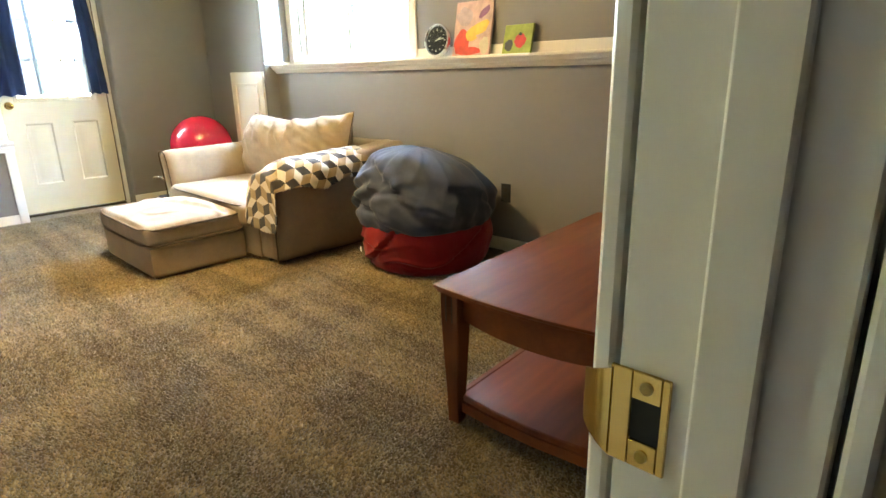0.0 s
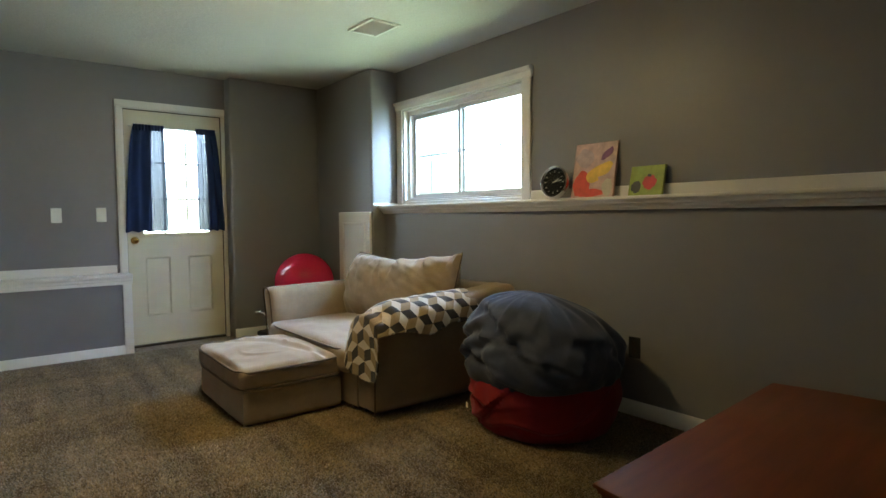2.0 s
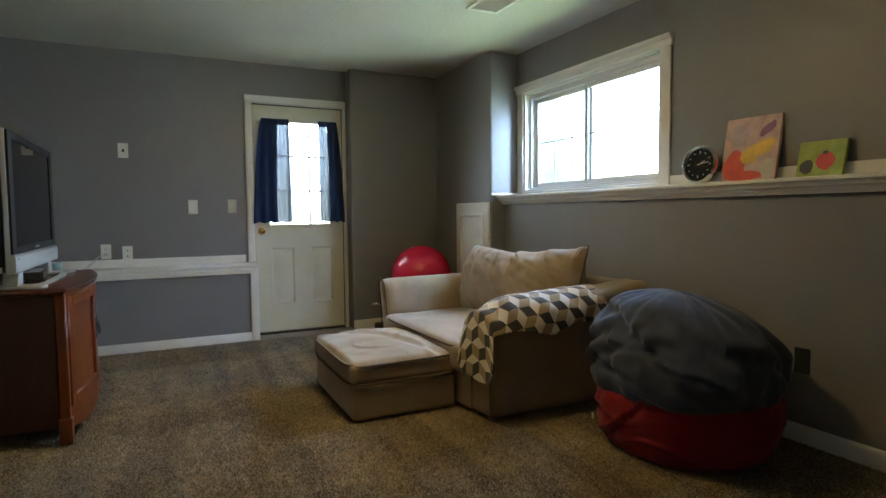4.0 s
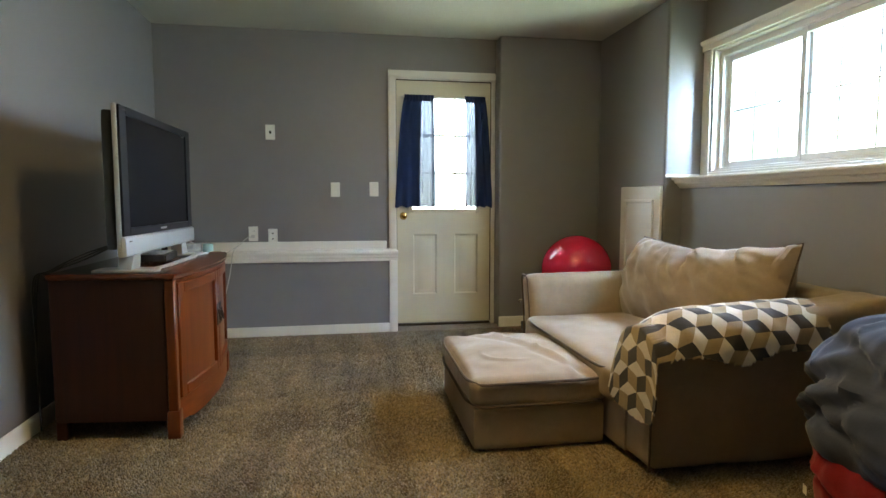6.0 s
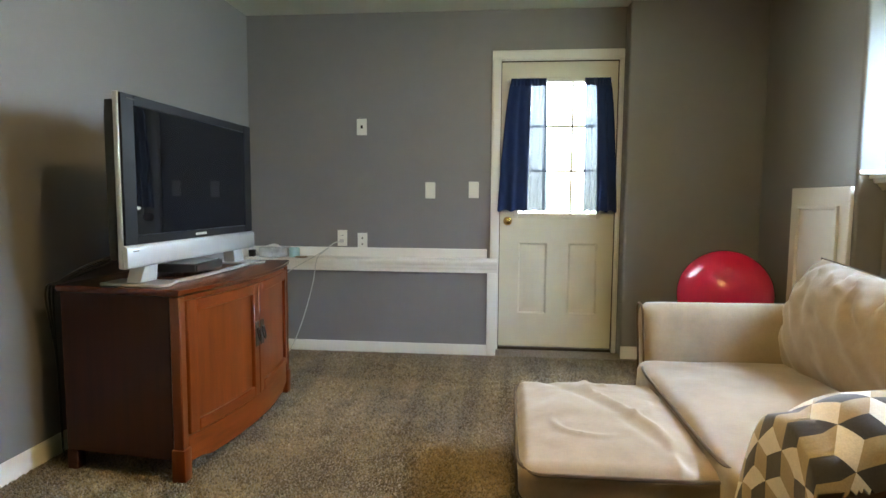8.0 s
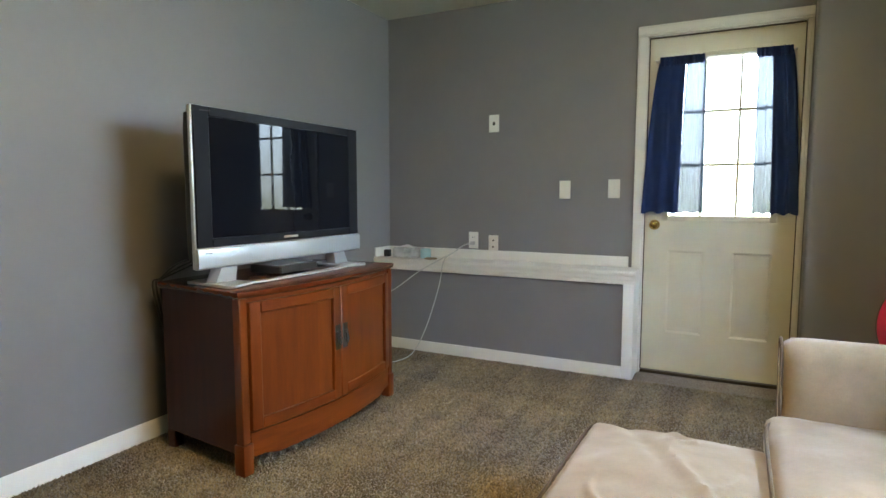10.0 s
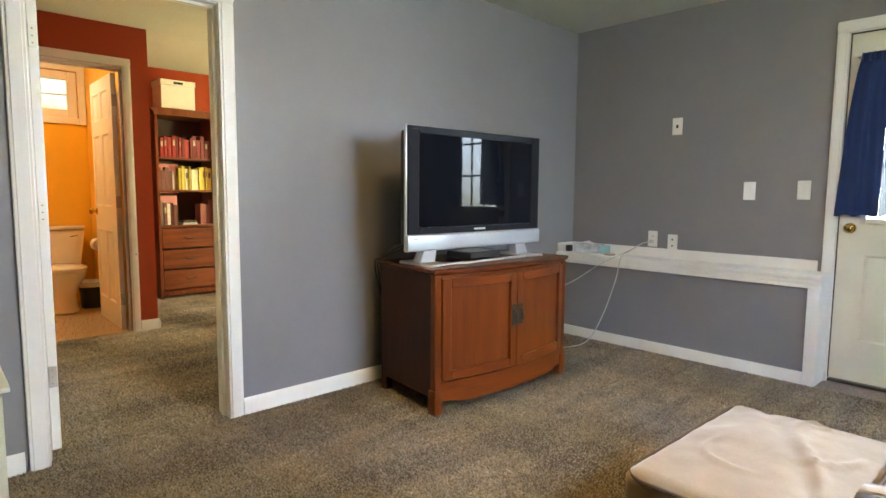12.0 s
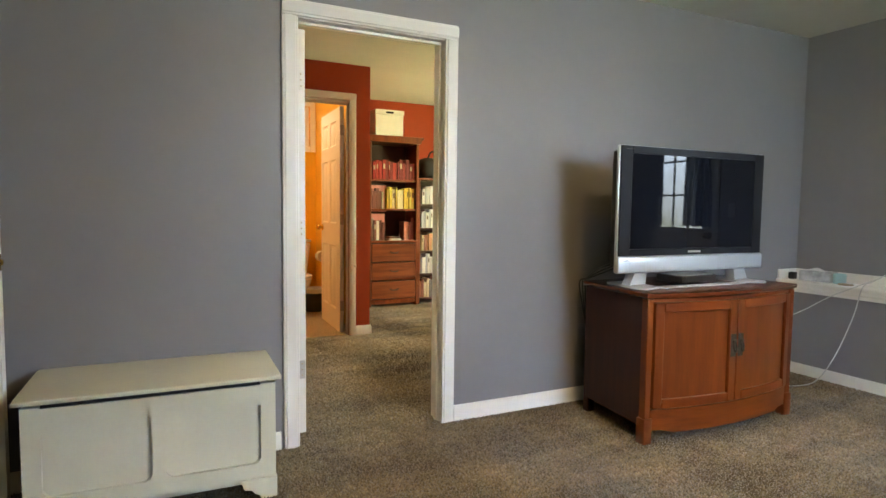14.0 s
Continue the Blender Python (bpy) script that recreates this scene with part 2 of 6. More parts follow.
GREY = wall_paint("grey_wall_paint", (0.214, 0.208, 0.214))
RED = wall_paint("brick_red_wall_paint", (0.36, 0.042, 0.006), rough=0.8)
ORANGE = wall_paint("orange_wall_paint", (0.84, 0.48, 0.05))
CEIL = ceiling_mat("textured_ceiling_paint", (0.64, 0.63, 0.57))
TRIM = surface("white_trim_paint", (0.80, 0.785, 0.745), rough=0.38, fine=25, coarse=2, var=0.03, bump=0.03, dist=0.001)
CREAM = surface("cream_door_paint", (0.70, 0.66, 0.52), rough=0.4, fine=90, coarse=3, var=0.05, bump=0.06)
CHESTP = surface("pale_sage_chest_paint", (0.66, 0.64, 0.50), rough=0.45, fine=80, coarse=3, var=0.06, bump=0.08)
CARPET = carpet_mat()
PILE = pile_mat()
CHERRY = wood("cherry_stain_upright", (0.098, 0.018, 0.003), (0.195, 0.042, 0.005), (8, 8, 0.9), 0.30, 0.25)
CHERRYH = wood("cherry_stain_lengthwise", (0.105, 0.019, 0.003), (0.205, 0.043, 0.005), (1.1, 14, 14), 0.30, 0.25)
# darker copy of the cherry stain; puts the cabinet sides' shade into the colour
CHERRY_SHADED = wood("cherry_shaded_copy", (0.026, 0.005, 0.0015), (0.050, 0.009, 0.002), (16, 16, 1.1), 0.5, 0.0)
CHERRYT = wood("polished_cherry_top", (0.075, 0.016, 0.005), (0.15, 0.036, 0.010), (1.1, 16, 16), 0.2, 0.9)
TABLE = wood("table_cherry_long", (0.115, 0.025, 0.005), (0.225, 0.058, 0.011), (9, 0.8, 9), 0.44, 0.05)
TABLEL = wood("table_cherry_leg", (0.085, 0.019, 0.005), (0.175, 0.045, 0.011), (10, 10, 1.0), 0.36, 0.2)
OAKH = wood("oak_red_drawer", (0.11, 0.026, 0.008), (0.25, 0.068, 0.018), (1.2, 14, 14), 0.35, 0.3)
OAK = wood("oak_red_bookcase", (0.11, 0.026, 0.008), (0.25, 0.068, 0.018), (14, 14, 1.2), 0.35, 0.3)
# dark brown for bookcase insides; also paints the shade in drawer gaps and grooves
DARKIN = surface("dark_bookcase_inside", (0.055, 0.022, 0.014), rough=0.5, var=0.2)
TAN = fabric("tan_microfibre", (0.315, 0.24, 0.16), sheen=0.35)
PIPE = fabric("brown_piping", (0.095, 0.066, 0.044), sheen=0.2)
DENIM = fabric("slate_blue_corduroy", (0.058, 0.070, 0.112), weave=300, sheen=0.2, tint=(0.8, 0.85, 1.0))
REDBAG = fabric("dark_red_canvas", (0.23, 0.011, 0.016), weave=300, sheen=0.2, tint=(1, 0.6, 0.6))
CREAMW = fabric("cream_fleece", (0.66, 0.60, 0.50), weave=260, sheen=0.4)
TANW = fabric("tan_fleece", (0.33, 0.25, 0.14), weave=260, sheen=0.4)
CHARW = fabric("charcoal_fleece", (0.045, 0.042, 0.042), weave=260, sheen=0.3)
NAVY = fabric("navy_curtain_cloth", (0.016, 0.032, 0.10), weave=350, sheen=0.2, tint=(0.5, 0.6, 1.0))
SHEER = sheer_mat("navy_voile", (0.020, 0.024, 0.032), 0.030)
BALL = surface("red_exercise_ball_vinyl", (0.56, 0.012, 0.045), rough=0.26, fine=30, coarse=2, var=0.06, bump=0.03, coat=0.3)
SILVER = surface("silver_painted_plastic", (0.44, 0.47, 0.50), rough=0.36, fine=200, var=0.03, bump=0.02, metal=0.35)
BLACKG = surface("gloss_black_bezel", (0.012, 0.013, 0.016), rough=0.35, var=0.1, bump=0.0, coat=0.0, spec=0.10)
BLACKM = surface("matt_black_plastic", (0.018, 0.018, 0.020), rough=0.5, var=0.1, bump=0.1)
SCREEN = surface("dark_plasma_glass", (0.005, 0.006, 0.009), rough=0.0, var=0.02, bump=0.0, spec=0.15)
BRASS = surface("polished_brass", (0.62, 0.42, 0.13), rough=0.22, var=0.08, bump=0.03, metal=1.0)
BRASSD = surface("dull_brass", (0.50, 0.38, 0.15), rough=0.42, var=0.15, bump=0.1, metal=0.9)
CHROME = surface("chrome", (0.75, 0.75, 0.77), rough=0.1, var=0.03, bump=0.0, metal=1.0)
PEWTER = surface("dark_pewter", (0.055, 0.048, 0.042), rough=0.5, var=0.2, bump=0.2, metal=0.7)
NICKEL = surface("nickel_hinge", (0.55, 0.53, 0.48), rough=0.35, var=0.1, bump=0.05, metal=0.9)
PLATE = surface("white_wall_plate", (0.78, 0.77, 0.72), rough=0.4, var=0.03, bump=0.0)
VINYL = surface("white_vinyl_frame", (0.80, 0.80, 0.80), rough=0.35, var=0.03, bump=0.0)
GRILLE = surface("grey_white_grille", (0.55, 0.55, 0.54), rough=0.4, var=0.03, bump=0.0)
# near black for ports; fills slots and holes with the shade inside them
DARKSLOT = surface("dark_slot", (0.01, 0.01, 0.01), rough=0.8, var=0.1, bump=0.0)
GLASS = glass_mat("window_glass")
PORCELAIN = surface("white_porcelain", (0.82, 0.80, 0.76), rough=0.12, var=0.02, bump=0.0, coat=0.3)
TILEF = surface("beige_bath_floor", (0.55, 0.42, 0.27), rough=0.35, fine=25, coarse=4, var=0.1)
CARD = surface("white_cardboard", (0.80, 0.78, 0.72), rough=0.7, var=0.05)
LINEN = surface("black_bag_cloth", (0.012, 0.012, 0.014), rough=0.8, var=0.2)
BLUEP = surface("pale_blue_plastic", (0.33, 0.40, 0.50), rough=0.35, var=0.08)
TEAL = surface("pale_teal_wax", (0.36, 0.58, 0.60), rough=0.4, var=0.05)
TISSUE = surface("grey_patterned_card", (0.52, 0.54, 0.56), rough=0.7, fine=45, coarse=20, var=0.3)
PAPER = surface("white_paper", (0.82, 0.82, 0.82), rough=0.8, var=0.03)
CORD = surface("white_cable_rubber", (0.55, 0.55, 0.54), rough=0.5, var=0.03, bump=0.0)
BLACKC = surface("black_cable_rubber", (0.02, 0.02, 0.02), rough=0.5, var=0.03, bump=0.0)
OUTD = outdoors("garden_beyond_door", DOOR_GLOW, 0.85, (1.03, 0.99, 0.92))
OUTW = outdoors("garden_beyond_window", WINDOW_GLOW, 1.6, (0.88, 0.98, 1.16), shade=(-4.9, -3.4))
OUTB = outdoors("leaves_beyond_bath", 7.0, 1.9, (1.05, 1.0, 0.75))
OUTS = outdoors("garden_beyond_study", STUDY_GLOW, 2.1, (1.06, 0.94, 0.80))
LAMPG = glow("lit_frosted_glass", (1.0, 0.70, 0.28), LAMP_GLOW)
BATHG = glow("lit_bath_globe", (1.0, 0.72, 0.36), BATH_GLOW)


# ---- mesh helpers ----
def add_box(bm, x0, x1, y0, y1, z0, z1, mi=0):
    vs = [bm.verts.new((x, y, z)) for z in (z0, z1) for y in (y0, y1) for x in (x0, x1)]
    for q in ((0, 2, 3, 1), (4, 5, 7, 6), (0, 1, 5, 4), (2, 6, 7, 3), (0, 4, 6, 2), (1, 3, 7, 5)):
        bm.faces.new([vs[i] for i in q]).material_index = mi


def order(a, b):
    return (a, b) if a < b else (b, a)


def boxes(items, bev=0.003, seg=1):
    bm = bmesh.new()
    for x0, x1, y0, y1, z0, z1 in items:
        add_box(bm, *order(x0, x1), *order(y0, y1), *order(z0, z1))
    if bev:
        bmesh.ops.bevel(bm, geom=bm.edges[:], offset=bev, segments=seg, affect="EDGES", profile=0.5)
    return bm


def box(x0, x1, y0, y1, z0, z1, bev=0.003, seg=1):
    return boxes([(x0, x1, y0, y1, z0, z1)], bev, seg)


def prism(pts, axis, a, b, bev=0.0):
    """A polygon drawn in the two other axes, drawn out along one axis from a to b."""
    bm = bmesh.new()

    def at(p, s):
        return {"x": (s, p[0], p[1]), "y": (p[0], s, p[1]), "z": (p[0], p[1], s)}[axis]
    lo, hi = [bm.verts.new(at(p, a)) for p in pts], [bm.verts.new(at(p, b)) for p in pts]
    n = len(pts)
    bm.faces.new(lo), bm.faces.new(hi[::-1])
    for i in range(n):
        bm.faces.new((lo[i], hi[i], hi[(i + 1) % n], lo[(i + 1) % n]))
    bmesh.ops.recalc_face_normals(bm, faces=bm.faces[:])
    if bev:
        bmesh.ops.bevel(bm, geom=bm.edges[:], offset=bev, segments=1, affect="EDGES", profile=0.5)
    return bm


def tube(pts, r, n=8, closed=False):
    bm = bmesh.new()
    pts = [Vector(p) for p in pts]
    m, rings, up = len(pts), [], Vector((0.13, 0.21, 1)).normalized()
    for i, p in enumerate(pts):
        d = (pts[(i + 1) % m] - pts[i - 1]) if closed or 0 < i < m - 1 else (pts[1] - pts[0] if i == 0 else pts[-1] - pts[-2])
        d.normalize()
        if abs(d.dot(up)) > 0.95:
            up = Vector((1, 0.1, 0)).normalized()
        s = d.cross(up).normalized()
        u = s.cross(d).normalized()
        rings.append([bm.verts.new(p + r * (math.cos(2 * math.pi * k / n) * s + math.sin(2 * math.pi * k / n) * u)) for k in range(n)])
    for i in range(m if closed else m - 1):
        a, b = rings[i], rings[(i + 1) % m]
        for k in range(n):
            bm.faces.new((a[k], a[(k + 1) % n], b[(k + 1) % n], b[k]))
    if not closed:
        bm.faces.new(rings[0][::-1]), bm.faces.new(rings[-1])
    bmesh.ops.recalc_face_normals(bm, faces=bm.faces[:])
    return bm


def curve_pts(ctrl, n=8):
    """A smooth line through the given points."""
    c = [Vector(p) for p in ctrl]
    c = [2 * c[0] - c[1]] + c + [2 * c[-1] - c[-2]]
    out = []
    for i in range(1, len(c) - 2):
        for k in range(n):
            t = k / n
            a, b, d, e = c[i - 1], c[i], c[i + 1], c[i + 2]
            out.append(0.5 * (2 * b + (d - a) * t + (2 * a - 5 * b + 4 * d - e) * t * t + (3 * b - a - 3 * d + e) * t ** 3))
    return out + [c[-2]]


def lathe(profile, n=32, centre=(0, 0, 0)):
    bm = bmesh.new()
    rings = []
    for r, z in profile:
        if r < 1e-6:
            rings.append([bm.verts.new((centre[0], centre[1], centre[2] + z))])
        else:
            rings.append([bm.verts.new((centre[0] + r * math.cos(2 * math.pi * k / n), centre[1] + r * math.sin(2 * math.pi * k / n), centre[2] + z)) for k in range(n)])
    for a, b in zip(rings, rings[1:]):
        for k in range(n):
            j = (k + 1) % n
            f = [a[0], b[j], b[k]] if len(a) == 1 else [a[k], a[j], b[0]] if len(b) == 1 else [a[k], a[j], b[j], b[k]]
            bm.faces.new(f)
    bmesh.ops.recalc_face_normals(bm, faces=bm.faces[:])
    return bm


def soft_box(x0, x1, y0, y1, z0, z1, r, n=14, crown=0.0, amp=0.0, freq=4.0, seed=0.0, shape=None):
    """A stuffed box with rounded edges, a crowned top and slight wrinkles."""
    bm = bmesh.new()
    bmesh.ops.create_cube(bm, size=2)
    bmesh.ops.subdivide_edges(bm, edges=bm.edges[:], cuts=n, use_grid_fill=True)
    h = Vector(((x1 - x0) / 2, (y1 - y0) / 2, (z1 - z0) / 2))
    c = Vector(((x1 + x0) / 2, (y1 + y0) / 2, (z1 + z0) / 2))
    for v in bm.verts:
        a = v.co.copy()
        # spread the rows so that the rounded edges get enough of them
        a = Vector([math.copysign(abs(q) ** 0.75, q) for q in a])
        p = Vector((a.x * h.x, a.y * h.y, a.z * h.z))
        inner = Vector([max(-(hh - r), min(hh - r, q)) for q, hh in zip(p, h)])
        d = p - inner
        if d.length > 1e-9:
            p = inner + d.normalized() * r
        if a.z > 0:
            p.z += crown * (1 - a.x ** 2) * (1 - a.y ** 2) * a.z
        if amp:
            q = p * freq + Vector((seed, seed * 1.7, seed * 0.6))
            w = noise.noise(q) + 0.5 * noise.noise(q * 2.3)
            nn = Vector((p.x / h.x, p.y / h.y, p.z / h.z))
            if nn.length > 0:
                p += nn.normalized() * amp * w
        p += c
        v.co = shape(p) if shape else p
    return bm


def thicken(bm, t):
    """Gives an open sheet a back, t behind it, and closes the rim."""
    bm.normal_update()
    rim = [e for e in bm.edges if len(e.link_faces) == 1]
    faces = bm.faces[:]
    back = {v: bm.verts.new(v.co - v.normal * t) for v in bm.verts[:]}
    for f in faces:
        bm.faces.new([back[v] for v in reversed(f.verts)]).material_index = f.material_index
    for e in rim:
        f = e.link_faces[0]
        a, b = e.verts
        bm.faces.new((b, a, back[a], back[b])).material_index = f.material_index
    bmesh.ops.recalc_face_normals(bm, faces=bm.faces[:])
    return bm


def sheet(fn, nu, nv, thick=0.0):
    """A surface given by fn(u, v) over the unit square, with thickness if asked."""
    bm = bmesh.new()
    g = [[bm.verts.new(fn(i / nu, j / nv)) for j in range(nv + 1)] for i in range(nu + 1)]
    for i in range(nu):
        for j in range(nv):
            bm.faces.new((g[i][j], g[i + 1][j], g[i + 1][j + 1], g[i][j + 1]))
    bmesh.ops.recalc_face_normals(bm, faces=bm.faces[:])
    if thick:
        thicken(bm, thick)
    return bm


def moved(bm, m):
    bmesh.ops.transform(bm, matrix=m, verts=bm.verts[:])
    return bm


def part(name, bm, material, parent=None, label="", angle=38):
    me = bpy.data.meshes.new(name)
    bm.to_mesh(me)
    bm.free()
    for m in (material if isinstance(material, (list, tuple)) else [material]):
        me.materials.append(m)
    me.shade_smooth()
    me.set_sharp_from_angle(angle=radians(angle))
    ob = new(name, me)
    if parent:
        ob.parent = parent
    if label:
        ob["label"] = label
    return ob


def thing(name, m, label, category, group=""):
    ob = new(name)
    ob.empty_display_size = 0.1
    ob.matrix_world = m
    return tagged(ob, label, category, group)


def setting(name, bm, material, label="", category="", parent=None, angle=38):
    return tagged(part(name, bm, material, parent, "", angle), label, category, "", "structure")


def wall(name, axis, near, far, u0, u1, z0, z1, openings=(), mats=(GREY, GREY), label="", category="wall"):
    """A wall with thickness. axis: that of its normal; near: its room face; openings: (u0, u1, z0, z1)."""
    us = sorted({u0, u1, *[q for o in openings for q in o[:2]]})
    zs = sorted({z0, z1, *[q for o in openings for q in o[2:]]})
    bm = bmesh.new()
    cache = {}

    def vert(u, z, w):
        k = (round(u, 5), round(z, 5), round(w, 5))
        if k not in cache:
            cache[k] = bm.verts.new((w, u, z) if axis == "x" else (u, w, z))
        return cache[k]

    def solid(i, j):
        if not (0 <= i < len(us) - 1 and 0 <= j < len(zs) - 1):
            return False
        cu, cz = (us[i] + us[i + 1]) / 2, (zs[j] + zs[j + 1]) / 2
        return not any(o[0] < cu < o[1] and o[2] < cz < o[3] for o in openings)
    for i in range(len(us) - 1):
        for j in range(len(zs) - 1):
            if not solid(i, j):
                continue
            a, b, c, d = us[i], us[i + 1], zs[j], zs[j + 1]
            for w, mi in ((near, 0), (far, 1)):
                bm.faces.new([vert(*q, w) for q in ((a, c), (b, c), (b, d), (a, d))]).material_index = mi
            for di, dj, e in ((-1, 0, ((a, c), (a, d))), (1, 0, ((b, c), (b, d))), (0, -1, ((a, c), (b, c))), (0, 1, ((a, d), (b, d)))):
                if not solid(i + di, j + dj):
                    (p, q) = e
                    bm.faces.new((vert(*p, near), vert(*q, near), vert(*q, far), vert(*p, far)))
    bmesh.ops.recalc_face_normals(bm, faces=bm.faces[:])
    return setting(name, bm, list(mats), label, category)


def baseboard(name, axis, face, out, u0, u1, h=0.085, t=0.014):
    """A skirting board with an eased top along a wall; out: +1 or -1, the way it stands out."""
    f = face + out * 0.002
    prof = [(f, 0.001), (f + out * t, 0.001), (f + out * t, h - 0.02), (f + out * t * 0.55, h - 0.006), (f + out * t * 0.3, h), (f, h)]
    bm = prism(prof, "y" if axis == "x" else "x", u0, u1)
    return setting(name, bm, TRIM, "white painted wooden baseboard along the carpet", "baseboard")


def casing(name, axis, face, out, u0, u1, ztop, w=0.062, t=0.016, label="white painted door casing", w1=None):
    """Stepped trim round an opening (u0, u1, ztop are the opening's own edges)."""
    w1 = w1 or w
    root = tagged(new(name), label, "door trim", "", "structure")

    def strip(nm, a0, a1, b0, b1):
        f0, f1, f2 = face + out * 0.002, face + out * t, face + out * (t + 0.006)
        if axis == "x":
            bm = boxes([(f0, f1, a0, a1, b0, b1)], 0.003)
            add = boxes([(f1, f2, a0 + 0.012 * (a1 - a0 < 0.2), a1 - 0.012 * (a1 - a0 < 0.2), b0 + 0.012 * (b1 - b0 < 0.2), b1 - 0.012 * (b1 - b0 < 0.2))], 0.002)
        else:
            bm = boxes([(a0, a1, f0, f1, b0, b1)], 0.003)
            add = boxes([(a0 + 0.012 * (a1 - a0 < 0.2), a1 - 0.012 * (a1 - a0 < 0.2), f1, f2, b0 + 0.012 * (b1 - b0 < 0.2), b1 - 0.012 * (b1 - b0 < 0.2))], 0.002)
        p = part(nm, bm, TRIM, root)
        part("bead", add, TRIM, p)
    strip("side_trim", u0 - w, u0, 0.001, ztop)
    strip("side_trim", u1, u1 + w1, 0.001, ztop)
    strip("head_trim", u0 - w, u1 + w1, ztop + 0.0005, ztop + w)
    return root


# ---- the large structure ----
H = 2.372
setting("floor", box(-5.70, 1.7, -4.6, 3.6, -0.12, 0.0, 0), CARPET, "brown and beige cut-pile carpet with vacuum marks", "carpet")


def carpet_pile(x0, x1, y0, y1, step):
    """Cut-pile tufts standing on the carpet: small leaning three-sided points."""
    rg = np.random.default_rng(7)
    gx, gy = np.meshgrid(np.arange(x0, x1, step), np.arange(y0, y1, step))
    n = gx.size
    c = np.stack([gx.ravel() + rg.uniform(-0.5, 0.5, n) * step, gy.ravel() + rg.uniform(-0.5, 0.5, n) * step], 1)
    patch = np.sin(c[:, 0] * 5.1 + 1.3 * np.sin(c[:, 1] * 2.3)) * np.sin(c[:, 1] * 1.9 + 0.8 * np.sin(c[:, 0] * 1.7))
    h = rg.uniform(0.006, 0.011, n)
    lean = rg.normal(0, 0.0035, (n, 2)) + np.stack([0.003 * patch, 0.0045 * patch], 1)
    turn = rg.uniform(0, 2 * np.pi, n)
    r = step * rg.uniform(0.5, 0.8, n)
    co = np.zeros((n, 4, 3), np.float32)
    for k in range(3):
        co[:, k, 0] = c[:, 0] + r * np.cos(turn + k * 2.0944)
        co[:, k, 1] = c[:, 1] + r * np.sin(turn + k * 2.0944)
        co[:, k, 2] = 0.0008
    co[:, 3, :2] = c + lean
    co[:, 3, 2] = h
    base = np.arange(n)[:, None] * 4
    tri = np.concatenate([base + np.array([[0, 1, 3]]), base + np.array([[1, 2, 3]]), base + np.array([[2, 0, 3]])], 1).reshape(-1)
    me = bpy.data.meshes.new("carpet_pile")
    me.vertices.add(n * 4)
    me.vertices.foreach_set("co", co.reshape(-1))
    me.loops.add(tri.size)
    me.loops.foreach_set("vertex_index", tri.astype(np.int32))
    me.polygons.add(tri.size // 3)
    me.polygons.foreach_set("loop_start", np.arange(0, tri.size, 3, dtype=np.int32))
    me.update(calc_edges=True)
    me.materials.append(PILE)
    ob = new("carpet_pile", me)
    return tagged(ob, "brown and beige cut carpet tufts on the floor", "carpet", "", "stuff")


carpet_pile(-5.32, 0.15, -0.45, 3.17, 0.0088)

carpet_pile(-4.6, -1.9, -3.98, -0.455, 0.011)
setting("ceiling", box(-5.66, 0.28, -0.56, 3.45, H, H + 0.12, 0), CEIL, "off-white stippled ceiling", "ceiling")
wall("wall_west", "x", -5.525, -5.645, -0.58, 3.45, 0, H, [(1.345, 2.185, 0, 2.05)], label="grey painted wall with the outside door")
wall("wall_south", "y", -0.46, -0.58, -5.525, 0.16, 0, H, [(-2.657, -1.885, 0, 1.985)], (GREY, RED), "grey painted wall behind the television")
wall("wall_north_upper", "y", 3.33, 3.47, -5.525, 0.16, 1.131, H, [(-4.27, -2.835, 1.235, 2.03)], label="grey painted wall with the high window")
wall("wall_north_lower", "y", 3.19, 3.47, -4.36, 0.16, 0, 1.131, label="grey painted half-wall under the ledge")
wall("wall_east", "x", 0.16, 0.275, -0.46, 3.33, 0, H, [(-0.39, 0.64, 0, 2.06)], label="grey painted wall with the entrance doorway")
setting("wall_jut", box(-5.524, -5.382, 2.197, 3.329, 0, H, 0.020, 4), GREY, "grey painted boxed-out corner beside the door", "wall")
setting("wall_bump", box(-5.381, -4.357, 3.055, 3.329, 0, H, 0.020, 4), GREY, "grey painted boxed-out corner beside the window", "wall")
# passage behind the camera, unseen: walls and ceiling closed to keep it dark
wall("wall_passage_south", "y", -0.9, -1.0, 0.16, 1.5, 0, H, label="unseen plain grey passage wall")
# added to block sky light that leaked in beside the doorway
wall("wall_passage_sky_block", "x", 0.275, 0.16, -0.9, -0.461, 0, H, label="unseen plain grey passage wall")
wall("wall_passage_north", "y", 1.5, 1.6, 0.275, 1.5, 0, H, label="unseen plain grey passage wall")
wall("wall_passage_east", "x", 1.5, 1.6, -1.0, 1.6, 0, H, label="unseen plain grey passage wall")
setting("ceiling_passage", box(0.276, 1.6, -1.0, 1.6, H, H + 0.1, 0), CEIL, "unseen plain passage ceiling", "ceiling")
# study, beyond the inner doorway
wall("wall_study_south", "y", -4.35, -4.47, -5.645, -1.0, 0, 2.5, [(-2.84, -2.30, 1.80, 2.24)], (RED, RED), "brick red study wall")
wall("wall_study_west", "x", -5.525, -5.645, -4.35, -0.58, 0, 2.5, [(-3.3, -1.7, 0.9, 2.1)], (RED, RED), "brick red study wall with a window")
wall("wall_study_east", "x", -1.2, -1.1, -4.35, -0.58, 0, 2.5, (), (RED, RED), "plain red study wall")
wall("wall_bath_front", "y", -2.67, -2.77, -2.99, -1.2, 0, 2.42, [(-2.80, -2.05, 0, 2.04)], (RED, ORANGE), "brick red wall with the bathroom doorway")
